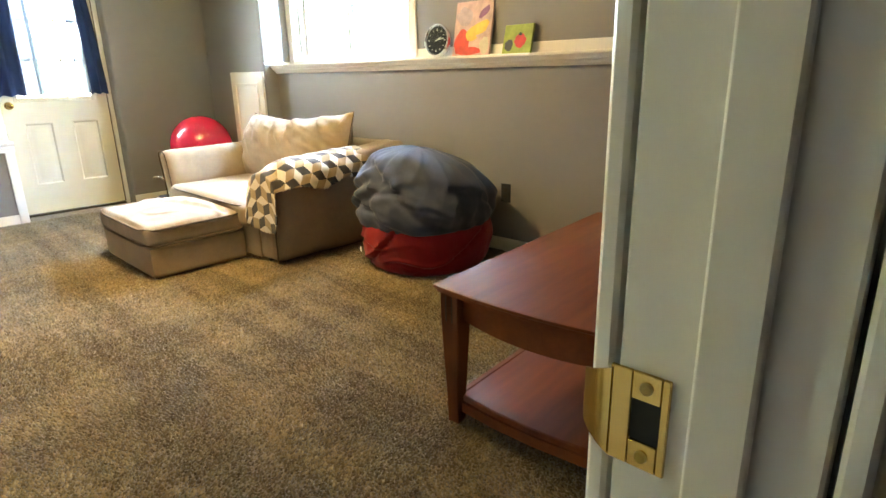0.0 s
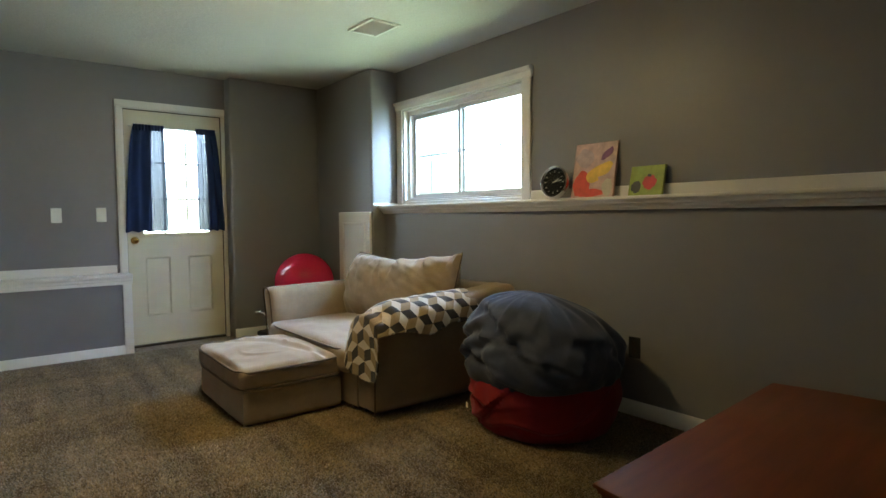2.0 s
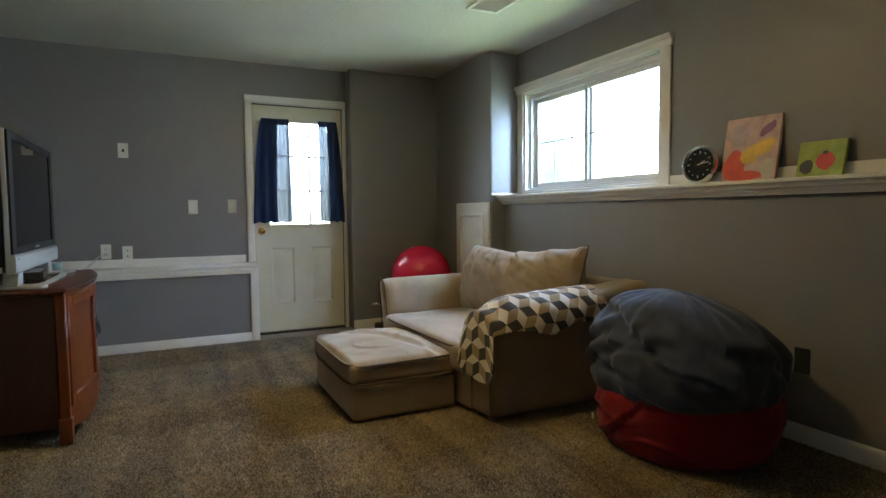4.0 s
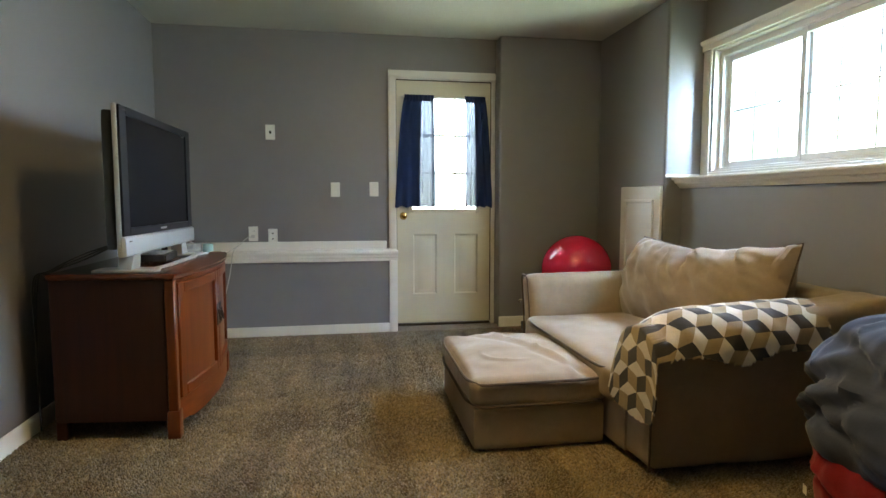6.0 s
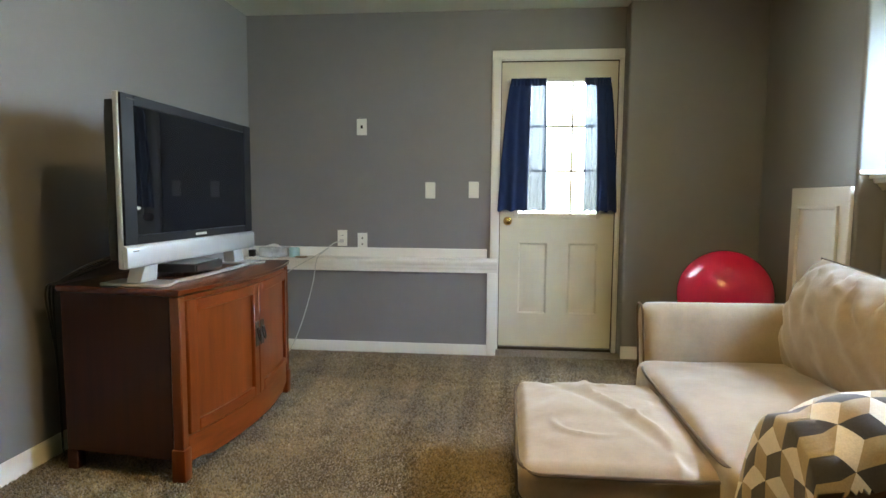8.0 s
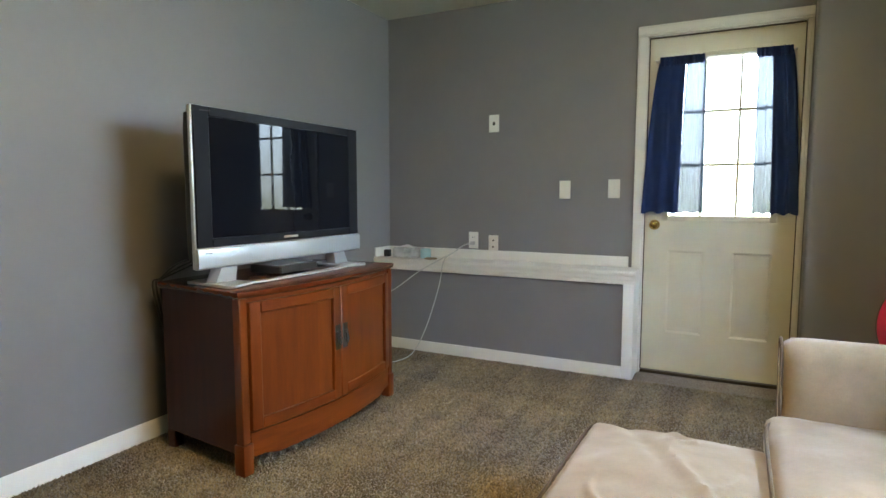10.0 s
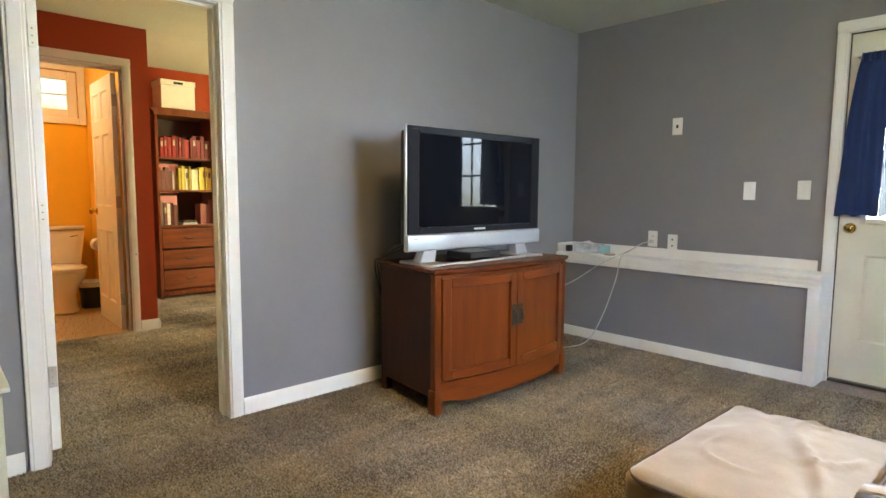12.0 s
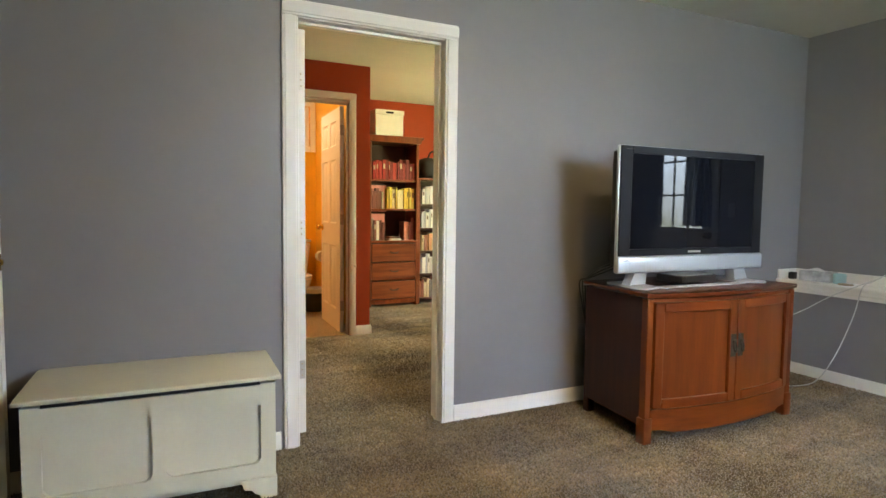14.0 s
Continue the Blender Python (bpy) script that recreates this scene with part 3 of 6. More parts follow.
wall("wall_bath_side", "x", -2.99, -2.905, -4.349, -2.771, 0, 2.42, (), (RED, ORANGE), "dividing wall between study and bathroom")
wall("wall_bath_back", "y", -4.325, -4.349, -2.904, -1.2, 0, 2.42, [(-2.84, -2.30, 1.80, 2.24)], (ORANGE, ORANGE), "orange painted bathroom wall")
wall("wall_bath_east", "x", -1.24, -1.2, -4.32, -2.775, 0, 2.42, (), (ORANGE, ORANGE), "orange painted bathroom wall")
setting("ceiling_hall", box(-5.52, -1.2, -2.669, -0.581, 2.345, 2.46, 0), CEIL, "off-white dropped hall ceiling", "ceiling")
setting("ceiling_study", box(-5.52, -2.991, -4.349, -2.671, 2.395, 2.49, 0), CEIL, "off-white study ceiling", "ceiling")
setting("ceiling_bath", box(-2.904, -1.241, -4.32, -2.772, 2.36, 2.45, 0), CEIL, "off-white bathroom ceiling", "ceiling")
setting("floor_bath", box(-2.904, -1.241, -4.32, -2.70, 0.0, 0.006, 0), TILEF, "beige vinyl bathroom floor", "floor")

# outside
setting("ground", box(-60, 60, -60, 60, -0.4, -0.3, 0), surface("grass_ground", (0.06, 0.09, 0.03), rough=0.9), "lawn outside the house", "ground")
setting("backdrop_door", box(-6.40, -6.38, 0.5, 3.1, -0.28, 4.3, 0), OUTD, "sunlit garden beyond the door", "backdrop")
# ends at x -2.8 to keep its glow off the west wall
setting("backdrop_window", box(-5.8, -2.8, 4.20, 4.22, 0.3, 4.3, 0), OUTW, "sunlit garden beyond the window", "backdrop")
setting("backdrop_study", box(-6.2, -6.18, -4.2, -0.9, 0.2, 3.2, 0), OUTS, "sunlit garden beyond the study window", "backdrop")
setting("backdrop_bath", box(-3.1, -2.0, -4.9, -4.88, 1.5, 2.7, 0), OUTB, "leaves beyond the bathroom window", "backdrop")

# skirting
baseboard("baseboard_south", "y", -0.46, 1, -5.33, -2.711)
baseboard("baseboard_south_short", "y", -0.46, 1, -1.82, 0.158)
baseboard("baseboard_north", "y", 3.19, -1, -4.355, 0.158)
baseboard("baseboard_jut", "x", -5.382, 1, 2.199, 3.05)
baseboard("baseboard_bump", "y", 3.055, -1, -5.36, -4.36)
baseboard("baseboard_east", "x", 0.16, -1, 0.705, 3.18)
baseboard("baseboard_bath_front", "y", -2.67, 1, -2.99, -2.863)
baseboard("baseboard_bath_corner", "x", -2.99, -1, -4.3, -2.656)
baseboard("baseboard_study", "y", -4.35, 1, -5.5, -3.01)

# window ledge along the north wall: board, stepped nose and back strip
ledge = tagged(new("window_ledge"), "white painted ledge with a stepped nose under the window", "ledge", "", "structure")
part("board", box(-4.356, 0.158, 3.105, 3.328, 1.184, 1.203, 0.004, 2), TRIM, ledge)
part("nose", prism([(3.188, 1.1305), (3.165, 1.1305), (3.160, 1.142), (3.150, 1.146), (3.146, 1.158), (3.128, 1.164), (3.122, 1.1835), (3.188, 1.1835)], "x", -4.35, 0.157), TRIM, ledge)
part("back_strip", box(-2.750, 0.157, 3.314, 3.328, 1.2035, 1.270, 0.003), TRIM, ledge)
part("back_strip", box(-4.354, -4.345, 3.06, 3.31, 1.2035, 1.225, 0.003), TRIM, ledge)

# knee wall with a ledge beside the outside door
setting("knee_wall", box(-5.523, -5.335, -0.458, 1.288, 0, 0.574, 0), GREY, "grey painted low boxed wall beside the door", "wall")
knee = tagged(new("knee_wall_trim"), "white painted cap, post and skirting of the low wall", "trim", "", "structure")
part("cap", prism([(-5.523, 0.656), (-5.302, 0.656), (-5.296, 0.648), (-5.298, 0.632), (-5.308, 0.626), (-5.308, 0.606), (-5.316, 0.600), (-5.316, 0.5755), (-5.523, 0.5755)], "y", -0.457, 1.358), TRIM, knee)
part("post", box(-5.523, -5.318, 1.2885, 1.352, 0.001, 0.575, 0.004, 2), TRIM, knee)
part("skirting", box(-5.334, -5.320, -0.457, 1.288, 0.001, 0.078, 0.004, 2), TRIM, knee)
part("back_strip", box(-5.523, -5.508, -0.457, 1.282, 0.6565, 0.722, 0.003), TRIM, knee)
part("end_strip", box(-5.505, -5.31, -0.458, -0.446, 0.6565, 0.722, 0.003), TRIM, knee)

# casings
casing("door_casing_1", "x", -5.525, 1, 1.365, 2.164, 2.035, w=0.062, w1=0.030)
casing("door_casing_2", "y", -0.46, 1, -2.637, -1.905, 1.97, w=0.072)
casing("door_casing_3", "y", -2.67, 1, -2.80, -2.05, 2.04, w=0.06)
casing("door_casing_4", "x", 0.16, -1, -0.37, 0.62, 2.04, w=0.06)


def jambs(name, axis, w0, w1, u0, u1, ztop, t=0.02, stop=0.5):
    """The lining of a doorway, with its stops."""
    root = tagged(new(name), "white painted door frame lining", "door frame", "", "structure")
    def bar(nm, a0, a1, c0, c1, b0, b1):
        bm = box(c0, c1, a0, a1, b0, b1, 0.002) if axis == "x" else box(a0, a1, c0, c1, b0, b1, 0.002)
        part(nm, bm, TRIM, root)
    bar("jamb", u0 - t, u0, w0, w1, 0.001, ztop)
    bar("jamb", u1, u1 + t, w0, w1, 0.001, ztop)
    bar("head", u0 - t, u1 + t, w0, w1, ztop + 0.0005, ztop + t)
    s = w0 + (w1 - w0) * stop
    e = s + (w1 - w0) * 0.28
    bar("stop", u0, u0 + 0.011, s, e, 0.001, ztop)
    bar("stop", u1 - 0.011, u1, s, e, 0.001, ztop)
    bar("head_stop", u0 + 0.0115, u1 - 0.0115, s, e, ztop - 0.014, ztop)
    return root


jambs("door_frame_1", "x", -5.643, -5.527, 1.365, 2.165, 2.03, stop=0.12)
jambs("door_frame_2", "y", -0.578, -0.462, -2.637, -1.905, 1.965, stop=0.42)
jambs("door_frame_3", "y", -2.768, -2.672, -2.80, -2.05, 2.02, stop=0.45)
entry = jambs("door_frame_4", "x", 0.162, 0.273, -0.37, 0.62, 2.04, stop=0.42)
casing("door_casing_5", "x", 0.275, 1, -0.37, 0.62, 2.04, w=0.06)

# strike plate on the entrance frame
strike = thing("strike_plate", pose(-0.013, -0.0005, 0), "polished brass strike plate with a dark hole on the frame", "strike plate")
part("plate", boxes([(0.172, 0.186, 0.6165, 0.6195, 0.868, 0.932), (0.204, 0.209, 0.6165, 0.6195, 0.868, 0.932), (0.186, 0.204, 0.6165, 0.6195, 0.914, 0.932), (0.186, 0.204, 0.6165, 0.6195, 0.868, 0.886)], 0.0006), BRASS, strike)
part("lip", sheet(lambda u, v: (0.1735 - 0.022 * u, 0.6165 + 0.010 * u * u, 0.900 + (v - 0.5) * (0.060 - 0.022 * u)), 6, 4, 0.0015), BRASS, strike)
# dark filler paints the shade inside the latch hole
part("latch_hole", box(0.1862, 0.2038, 0.6185, 0.6197, 0.8862, 0.9138, 0), DARKSLOT, strike)
for zz in (0.923, 0.877):
    part("screw", moved(lathe([(0, 0.0025), (0.0035, 0.002), (0.0042, 0)], 12), Matrix.Translation((0.195, 0.6165, zz)) @ Matrix.Rotation(radians(90), 4, "X")), BRASSD, strike)


# ---- doors ----
def raised_panel(y0, y1, z0, z1, x, out, depth=0.010):
    """A moulded panel: a sunk border with a raised field, on a face at x."""
    bm = bmesh.new()
    rings = []
    for inset, d in ((0, 0.001), (0.012, -depth), (0.022, -depth), (0.045, -0.002)):
        rings.append([bm.verts.new((x + out * d, y, z)) for y, z in ((y0 + inset, z0 + inset), (y1 - inset, z0 + inset), (y1 - inset, z1 - inset), (y0 + inset, z1 - inset))])
    for a, b in zip(rings, rings[1:]):
        for i in range(4):
            bm.faces.new((a[i], a[(i + 1) % 4], b[(i + 1) % 4], b[i]))
    bm.faces.new(rings[-1])
    bmesh.ops.recalc_face_normals(bm, faces=bm.faces[:])
    if list(bm.faces)[-1].normal.x * out < 0:
        bmesh.ops.reverse_faces(bm, faces=bm.faces[:])
    return bm


def slab(y0, y1, z0, z1, x0, x1, holes):
    """A door leaf with holes right through it."""
    ys = sorted({y0, y1, *[q for o in holes for q in o[:2]]})
    zs = sorted({z0, z1, *[q for o in holes for q in o[2:]]})
    items = []
    for i in range(len(ys) - 1):
        for j in range(len(zs) - 1):
            cy, cz = (ys[i] + ys[i + 1]) / 2, (zs[j] + zs[j + 1]) / 2
            if not any(o[0] < cy < o[1] and o[2] < cz < o[3] for o in holes):
                items.append((x0, x1, ys[i], ys[i + 1], zs[j], zs[j + 1]))
    bm = boxes(items, 0)
    bmesh.ops.remove_doubles(bm, verts=bm.verts[:], dist=1e-5)
    seen = {}
    for f in bm.faces:
        seen.setdefault(tuple(round(q, 4) for q in f.calc_center_median()), []).append(f)
    bmesh.ops.delete(bm, geom=[f for fs in seen.values() if len(fs) > 1 for f in fs], context="FACES_ONLY")
    return bm


def knob(parent, x, y, z, out, m=None, axis="X"):
    prof = [(0.0, 0.062), (0.014, 0.060), (0.024, 0.052), (0.027, 0.042), (0.022, 0.031), (0.012, 0.026), (0.011, 0.010), (0.028, 0.008), (0.031, 0.004), (0.031, 0.0)]
    rot = Matrix.Rotation(radians(90 * out), 4, "Y") if axis == "X" else Matrix.Rotation(radians(-90 * out), 4, "X")
    return part("door_knob", moved(lathe(prof, 24), Matrix.Translation((x, y, z)) @ rot), m or BRASS, parent, "round polished brass knob")


# outside door with a nine-pane light
od = tagged(new("door_1"), "closed cream painted outside door with a nine-pane window", "door", "", "structure")
DX = -5.546
wy0, wy1, wz0, wz1 = 1.487, 2.050, 0.968, 1.895
pans = [(1.504, 1.704, 0.264, 0.769), (1.854, 2.055, 0.264, 0.769)]
leaf = part("leaf", slab(1.368, 2.162, 0.024, 2.026, DX - 0.044, DX, [(wy0, wy1, wz0, wz1)] + pans), CREAM, od)
for q in pans:
    part("panel", raised_panel(*q, DX, 1), CREAM, od)
    part("panel_back", box(DX - 0.04, DX - 0.02, q[0], q[1], q[2], q[3], 0), CREAM, od)
wf = part("window_frame", boxes([(DX - 0.05, DX + 0.008, wy0 - 0.022, wy0 + 0.012, wz0 - 0.022, wz1 + 0.022), (DX - 0.05, DX + 0.008, wy1 - 0.012, wy1 + 0.022, wz0 - 0.022, wz1 + 0.022),
                                 (DX - 0.05, DX + 0.008, wy0 + 0.0125, wy1 - 0.0125, wz1 - 0.012, wz1 + 0.022), (DX - 0.05, DX + 0.008, wy0 + 0.0125, wy1 - 0.0125, wz0 - 0.022, wz0 + 0.012)], 0.004), CREAM, od)
for k in (1, 2):
    yy = wy0 + (wy1 - wy0) * k / 3
    part("muntin", box(DX - 0.030, DX - 0.012, yy - 0.0075, yy + 0.0075, wz0 + 0.0125, wz1 - 0.0125, 0.002), CREAM, wf)
    zz = wz0 + (wz1 - wz0) * k / 3
    part("muntin", box(DX - 0.0305, DX - 0.0115, wy0 + 0.0125, wy1 - 0.0125, zz - 0.0085, zz + 0.0085, 0.002), CREAM, wf)
pane = part("pane", box(DX - 0.036, DX - 0.032, wy0 + 0.013, wy1 - 0.013, wz0 + 0.013, wz1 - 0.013, 0), GLASS, od)
pane.visible_shadow = False
# dark strip that draws the shadow gap between leaf and casing
part("gap_strip", boxes([(DX - 0.02, DX + 0.012, 1.3655, 1.3705, 0.024, 2.028), (DX - 0.02, DX + 0.012, 2.1595, 2.1645, 0.024, 2.028), (DX - 0.02, DX + 0.012, 1.371, 2.159, 2.0225, 2.0285)], 0), surface("brown_gap_shade", (0.07, 0.055, 0.035), rough=0.8), od, "thin brown strip painting the shadow gap round the leaf")
knob(od, DX, 1.425, 0.922, 1)
part("sill", box(-5.64, DX + 0.02, 1.367, 2.163, 0.001, 0.020, 0.004), surface("dark_bronze_sill", (0.06, 0.045, 0.03), rough=0.4, metal=0.6), od)
for zz in (0.25, 1.02, 1.80):
    part("hinge", moved(lathe([(0.006, -0.045), (0.006, 0.045)], 10), Matrix.Translation((DX + 0.006, 2.1635, zz))), BRASSD, od)


def curtain(name, y_top0, y_top1, y_bot0, y_bot1, sheer_side, label):
    """A short gathered panel on the rod: dark gathered folds and a thinner single layer towards the glass."""
    root = thing(name, pose(0, 0, 0), label, "curtain", "curtains on the door window")
    z1, z0, x = 1.885, 0.996, -5.500

    def cloth(s0, s1, folds, depth, seed, dx):
        def fn(u, v):
            s = s0 + (s1 - s0) * u
            flare = v ** 0.55
            y = (y_top0 + (y_top1 - y_top0) * s) * (1 - flare) + (y_bot0 + (y_bot1 - y_bot0) * s) * flare
            w = math.sin(u * folds * 2 * math.pi + seed + 0.9 * math.sin(3 * v + seed))
            d = depth * (0.35 + 0.65 * v) * w + 0.006 * noise.noise(Vector((u * 5 + seed, v * 4, seed)))
            pinch = 0.012 * math.exp(-((v - 0.035) / 0.02) ** 2)
            return (x + dx + d - pinch * 0.5, y + 0.003 * math.cos(u * folds * 6.28), z1 + 0.012 - (z1 - z0 + 0.012) * v - 0.006 * w * (v > 0.98))
        return fn
    if sheer_side > 0:
        part("gathered_folds", sheet(cloth(0.0, 0.62, 2.5, 0.009, 1.3, 0.0), 60, 34, 0.0012), NAVY, root, "opaque navy gathered cloth")
        part("sheer_edge", sheet(cloth(0.60, 1.0, 2, 0.006, 0.4, -0.014), 28, 24), SHEER, root, "thin see-through navy cloth")
    else:
        part("gathered_folds", sheet(cloth(0.40, 1.0, 2.2, 0.009, 2.1, 0.0), 60, 34, 0.0012), NAVY, root, "opaque navy gathered cloth")
        part("sheer_edge", sheet(cloth(0.0, 0.42, 2, 0.006, 0.9, -0.014), 28, 24), SHEER, root, "thin see-through navy cloth")
    part("heading", sheet(lambda u, v: (x + 0.010 + 0.006 * math.sin(u * 60), y_top0 - 0.004 + (y_top1 - y_top0 + 0.008) * u, z1 + 0.016 - 0.05 * v), 60, 4, 0.0012), NAVY, root)
    return root


curtain("curtain", 1.438, 1.668, 1.348, 1.690, 1, "navy blue gathered curtain hanging over the door window")
curtain("curtain", 1.935, 2.098, 1.938, 2.166, -1, "narrow navy blue gathered curtain hanging over the door window")
rod = thing("curtain_rod", pose(0, 0, 0), "thin white metal curtain rod on the door", "curtain rod")
part("rod", tube([(-5.500, 1.405, 1.886), (-5.500, 2.125, 1.886)], 0.005, 8), TRIM, rod)
for yy in (1.412, 2.118):
    part("bracket", tube([(DX, yy, 1.886), (-5.500, yy, 1.886)], 0.004, 6), TRIM, rod)

# entrance door leaf, standing open into the room
ed = tagged(thing("door_4", pose(0.150, -0.365, 0, 0, 0, -4.5), "open white panelled entrance door with a brass knob", "door"), kind="structure")
EW = 0.985
epans = [(-EW + 0.12 + k * 0.38, -EW + 0.12 + k * 0.38 + 0.31, a, b) for k in (0, 1) for a, b in ((0.22, 0.80), (1.02, 1.60), (1.72, 1.92))]
bm = slab(-EW, -0.003, 0.012, 2.03, 0.0, 0.035, [])
part("leaf", moved(bm, Matrix(((0, 1, 0, 0), (1, 0, 0, 0), (0, 0, 1, 0), (0, 0, 0, 1)))), TRIM, ed)
for q in epans:
    part("panel", moved(raised_panel(*q, 0.0355, 1, 0.0), Matrix(((0, 1, 0, 0), (1, 0, 0, 0), (0, 0, 1, 0), (0, 0, 0, 1)))), TRIM, ed)
knob(ed, -EW + 0.065, 0.036, 0.915, 1, None, "Y")
knob(ed, -EW + 0.065, -0.001, 0.915, -1, None, "Y")
part("latch_plate", box(-EW - 0.0015, -EW + 0.0005, 0.006, 0.029, 0.885, 0.945, 0.0005), BRASS, ed)
part("latch_bolt", box(-EW - 0.010, -EW - 0.001, 0.011, 0.024, 0.905, 0.925, 0.002), BRASS, ed)

# inner door leaf, open into the study, seen on its hinge edge
idr = tagged(thing("door_2", pose(-1.925, -0.582, 0, 0, 0, 1.5), "open white study door seen edge on", "door"), kind="structure")
part("leaf", box(-0.040, -0.004, -0.705, -0.003, 0.012, 1.955, 0.002), TRIM, idr)
for zz in (0.33, 1.02, 1.72):
    h = part("hinge", box(-0.036, -0.006, -0.0035, 0.0005, zz - 0.045, zz + 0.045, 0.001), NICKEL if zz < 0.5 else PLATE, idr, "screwed-on hinge leaf")
    for dz in (-0.028, 0.0, 0.028):
        part("screw", moved(lathe([(0, 0.0015), (0.003, 0.001), (0.0035, 0)], 8), Matrix.Translation((-0.020, 0.0005, zz + dz)) @ Matrix.Rotation(radians(-90), 4, "X")), BRASSD, h)

# bathroom door, open inwards
bd = tagged(thing("door_3", pose(-2.785, -2.775, 0, 0, 0, -1.5), "open white six-panel bathroom door with a brass knob", "door"), kind="structure")
bpans = [(-0.68 + k * 0.31, -0.68 + k * 0.31 + 0.23, a, b) for k in (0, 1) for a, b in ((0.20, 0.78), (0.98, 1.56), (1.68, 1.90))]
part("leaf", slab(-0.735, -0.004, 0.012, 2.005, 0.0, 0.035, bpans), TRIM, bd)
for q in bpans:
    part("panel", raised_panel(*q, 0.035, 1), TRIM, bd)
    part("panel_back", box(0.004, 0.016, q[0], q[1], q[2], q[3], 0), TRIM, bd)
knob(bd, 0.035, -0.675, 0.93, 1)
for zz in (0.25, 1.02, 1.80):
    part("hinge", moved(boxes([(-0.004, 0.034, -0.003, 0.003, -0.045, 0.045)], 0.001), Matrix.Translation((0, 0, zz))), NICKEL, bd)

# ---- high window ----
win = tagged(new("window_1"), "white vinyl sliding window with thin grilles", "window", "", "structure")
part("side_casing", box(-4.352, -4.272, 3.312, 3.328, 1.2035, 2.0295, 0.004, 2), TRIM, win)
part("side_casing", box(-2.833, -2.752, 3.312, 3.328, 1.2035, 2.0295, 0.004, 2), TRIM, win)
part("head_casing", prism([(3.328, 2.030), (3.304, 2.030), (3.304, 2.066), (3.292, 2.072), (3.286, 2.082), (3.286, 2.096), (3.328, 2.096)], "x", -4.356, -2.738), TRIM, win)
part("apron", box(-4.2715, -2.8335, 3.314, 3.328, 1.2035, 1.2345, 0.003), TRIM, win)
fx0, fx1, fz0, fz1 = -4.27, -2.835, 1.235, 2.03
part("lining", boxes([(fx0, fx0 + 0.012, 3.329, 3.40, fz0, fz1), (fx1 - 0.012, fx1, 3.329, 3.40, fz0, fz1), (fx0 + 0.0125, fx1 - 0.0125, 3.329, 3.40, fz1 - 0.012, fz1), (fx0 + 0.0125, fx1 - 0.0125, 3.329, 3.40, fz0, fz0 + 0.012)], 0.002), TRIM, win)


def sash(x0, x1, z0, z1, y, cols):
    w = 0.034
    s = part("sash", boxes([(x0, x0 + w, y, y + 0.028, z0, z1), (x1 - w, x1, y, y + 0.028, z0, z1), (x0 + w + 0.0003, x1 - w - 0.0003, y, y + 0.028, z1 - w, z1), (x0 + w + 0.0003, x1 - w - 0.0003, y, y + 0.028, z0, z0 + w)], 0.003), VINYL, win)
    zm = (z0 + z1) / 2
    part("grille", box(x0 + w, x1 - w, y + 0.011, y + 0.017, zm - 0.005, zm + 0.005, 0.002), GRILLE, s)
    for k in range(1, cols):
        xx = x0 + w + (x1 - x0 - 2 * w) * k / cols
        part("grille", box(xx - 0.005, xx + 0.005, y + 0.0105, y + 0.0165, z0 + w, z1 - w, 0.002), GRILLE, s)
    g = part("pane", box(x0 + w, x1 - w, y + 0.019, y + 0.022, z0 + w, z1 - w, 0), GLASS, s)
    g.visible_shadow = False


part("outer_frame", boxes([(fx0 + 0.012, fx0 + 0.036, 3.375, 3.45, fz0 + 0.012, fz1 - 0.012), (fx1 - 0.036, fx1 - 0.012, 3.375, 3.45, fz0 + 0.012, fz1 - 0.012),
                           (fx0 + 0.0365, fx1 - 0.0365, 3.375, 3.45, fz1 - 0.048, fz1 - 0.012), (fx0 + 0.0365, fx1 - 0.0365, 3.375, 3.45, fz0 + 0.012, fz0 + 0.03)], 0.002), VINYL, win)
sash(-4.232, -3.545, 1.266, 1.980, 3.415, 3)
sash(-3.592, -2.872, 1.266, 1.980, 3.383, 3)


# ---- sofa, ottoman, throw, bean bag ----
sofa = thing("armchair", pose(-3.46, 2.6, 0), "oversized tan microfibre armchair with flared arms and dark piping", "armchair")
SX, SY = -3.46, 2.6


def S(x0, x1, y0, y1, z0, z1, r, **k):
    return soft_box(x0 - SX, x1 - SX, y0 - SY, y1 - SY, z0, z1, r, **k)


part("base", S(-4.10, -2.88, 2.035, 3.12, 0.02, 0.235, 0.025, n=10, amp=0.003), TAN, sofa)
seat = part("seat_cushion", S(-4.045, -2.925, 1.985, 2.80, 0.215, 0.362, 0.045, n=26, crown=0.035, amp=0.009, freq=6, seed=3), TAN, sofa)
loop = []
for k in range(64):
    a = 2 * math.pi * k / 64
    cx, cy = math.cos(a), math.sin(a)
    px = 0.545 * math.copysign(abs(cx) ** 0.22, cx)
    py = 0.408 * math.copysign(abs(cy) ** 0.22, cy)
    loop.append((-3.485 - SX + px, 2.392 - SY + py, 0.347))
part("piping", tube(loop, 0.006, 6, True), PIPE, seat, "dark brown corded seam")
loop2 = [(x, y, 0.232) for x, y, z in loop]
part("piping", tube(loop2, 0.006, 6, True), PIPE, seat, "dark brown corded seam")


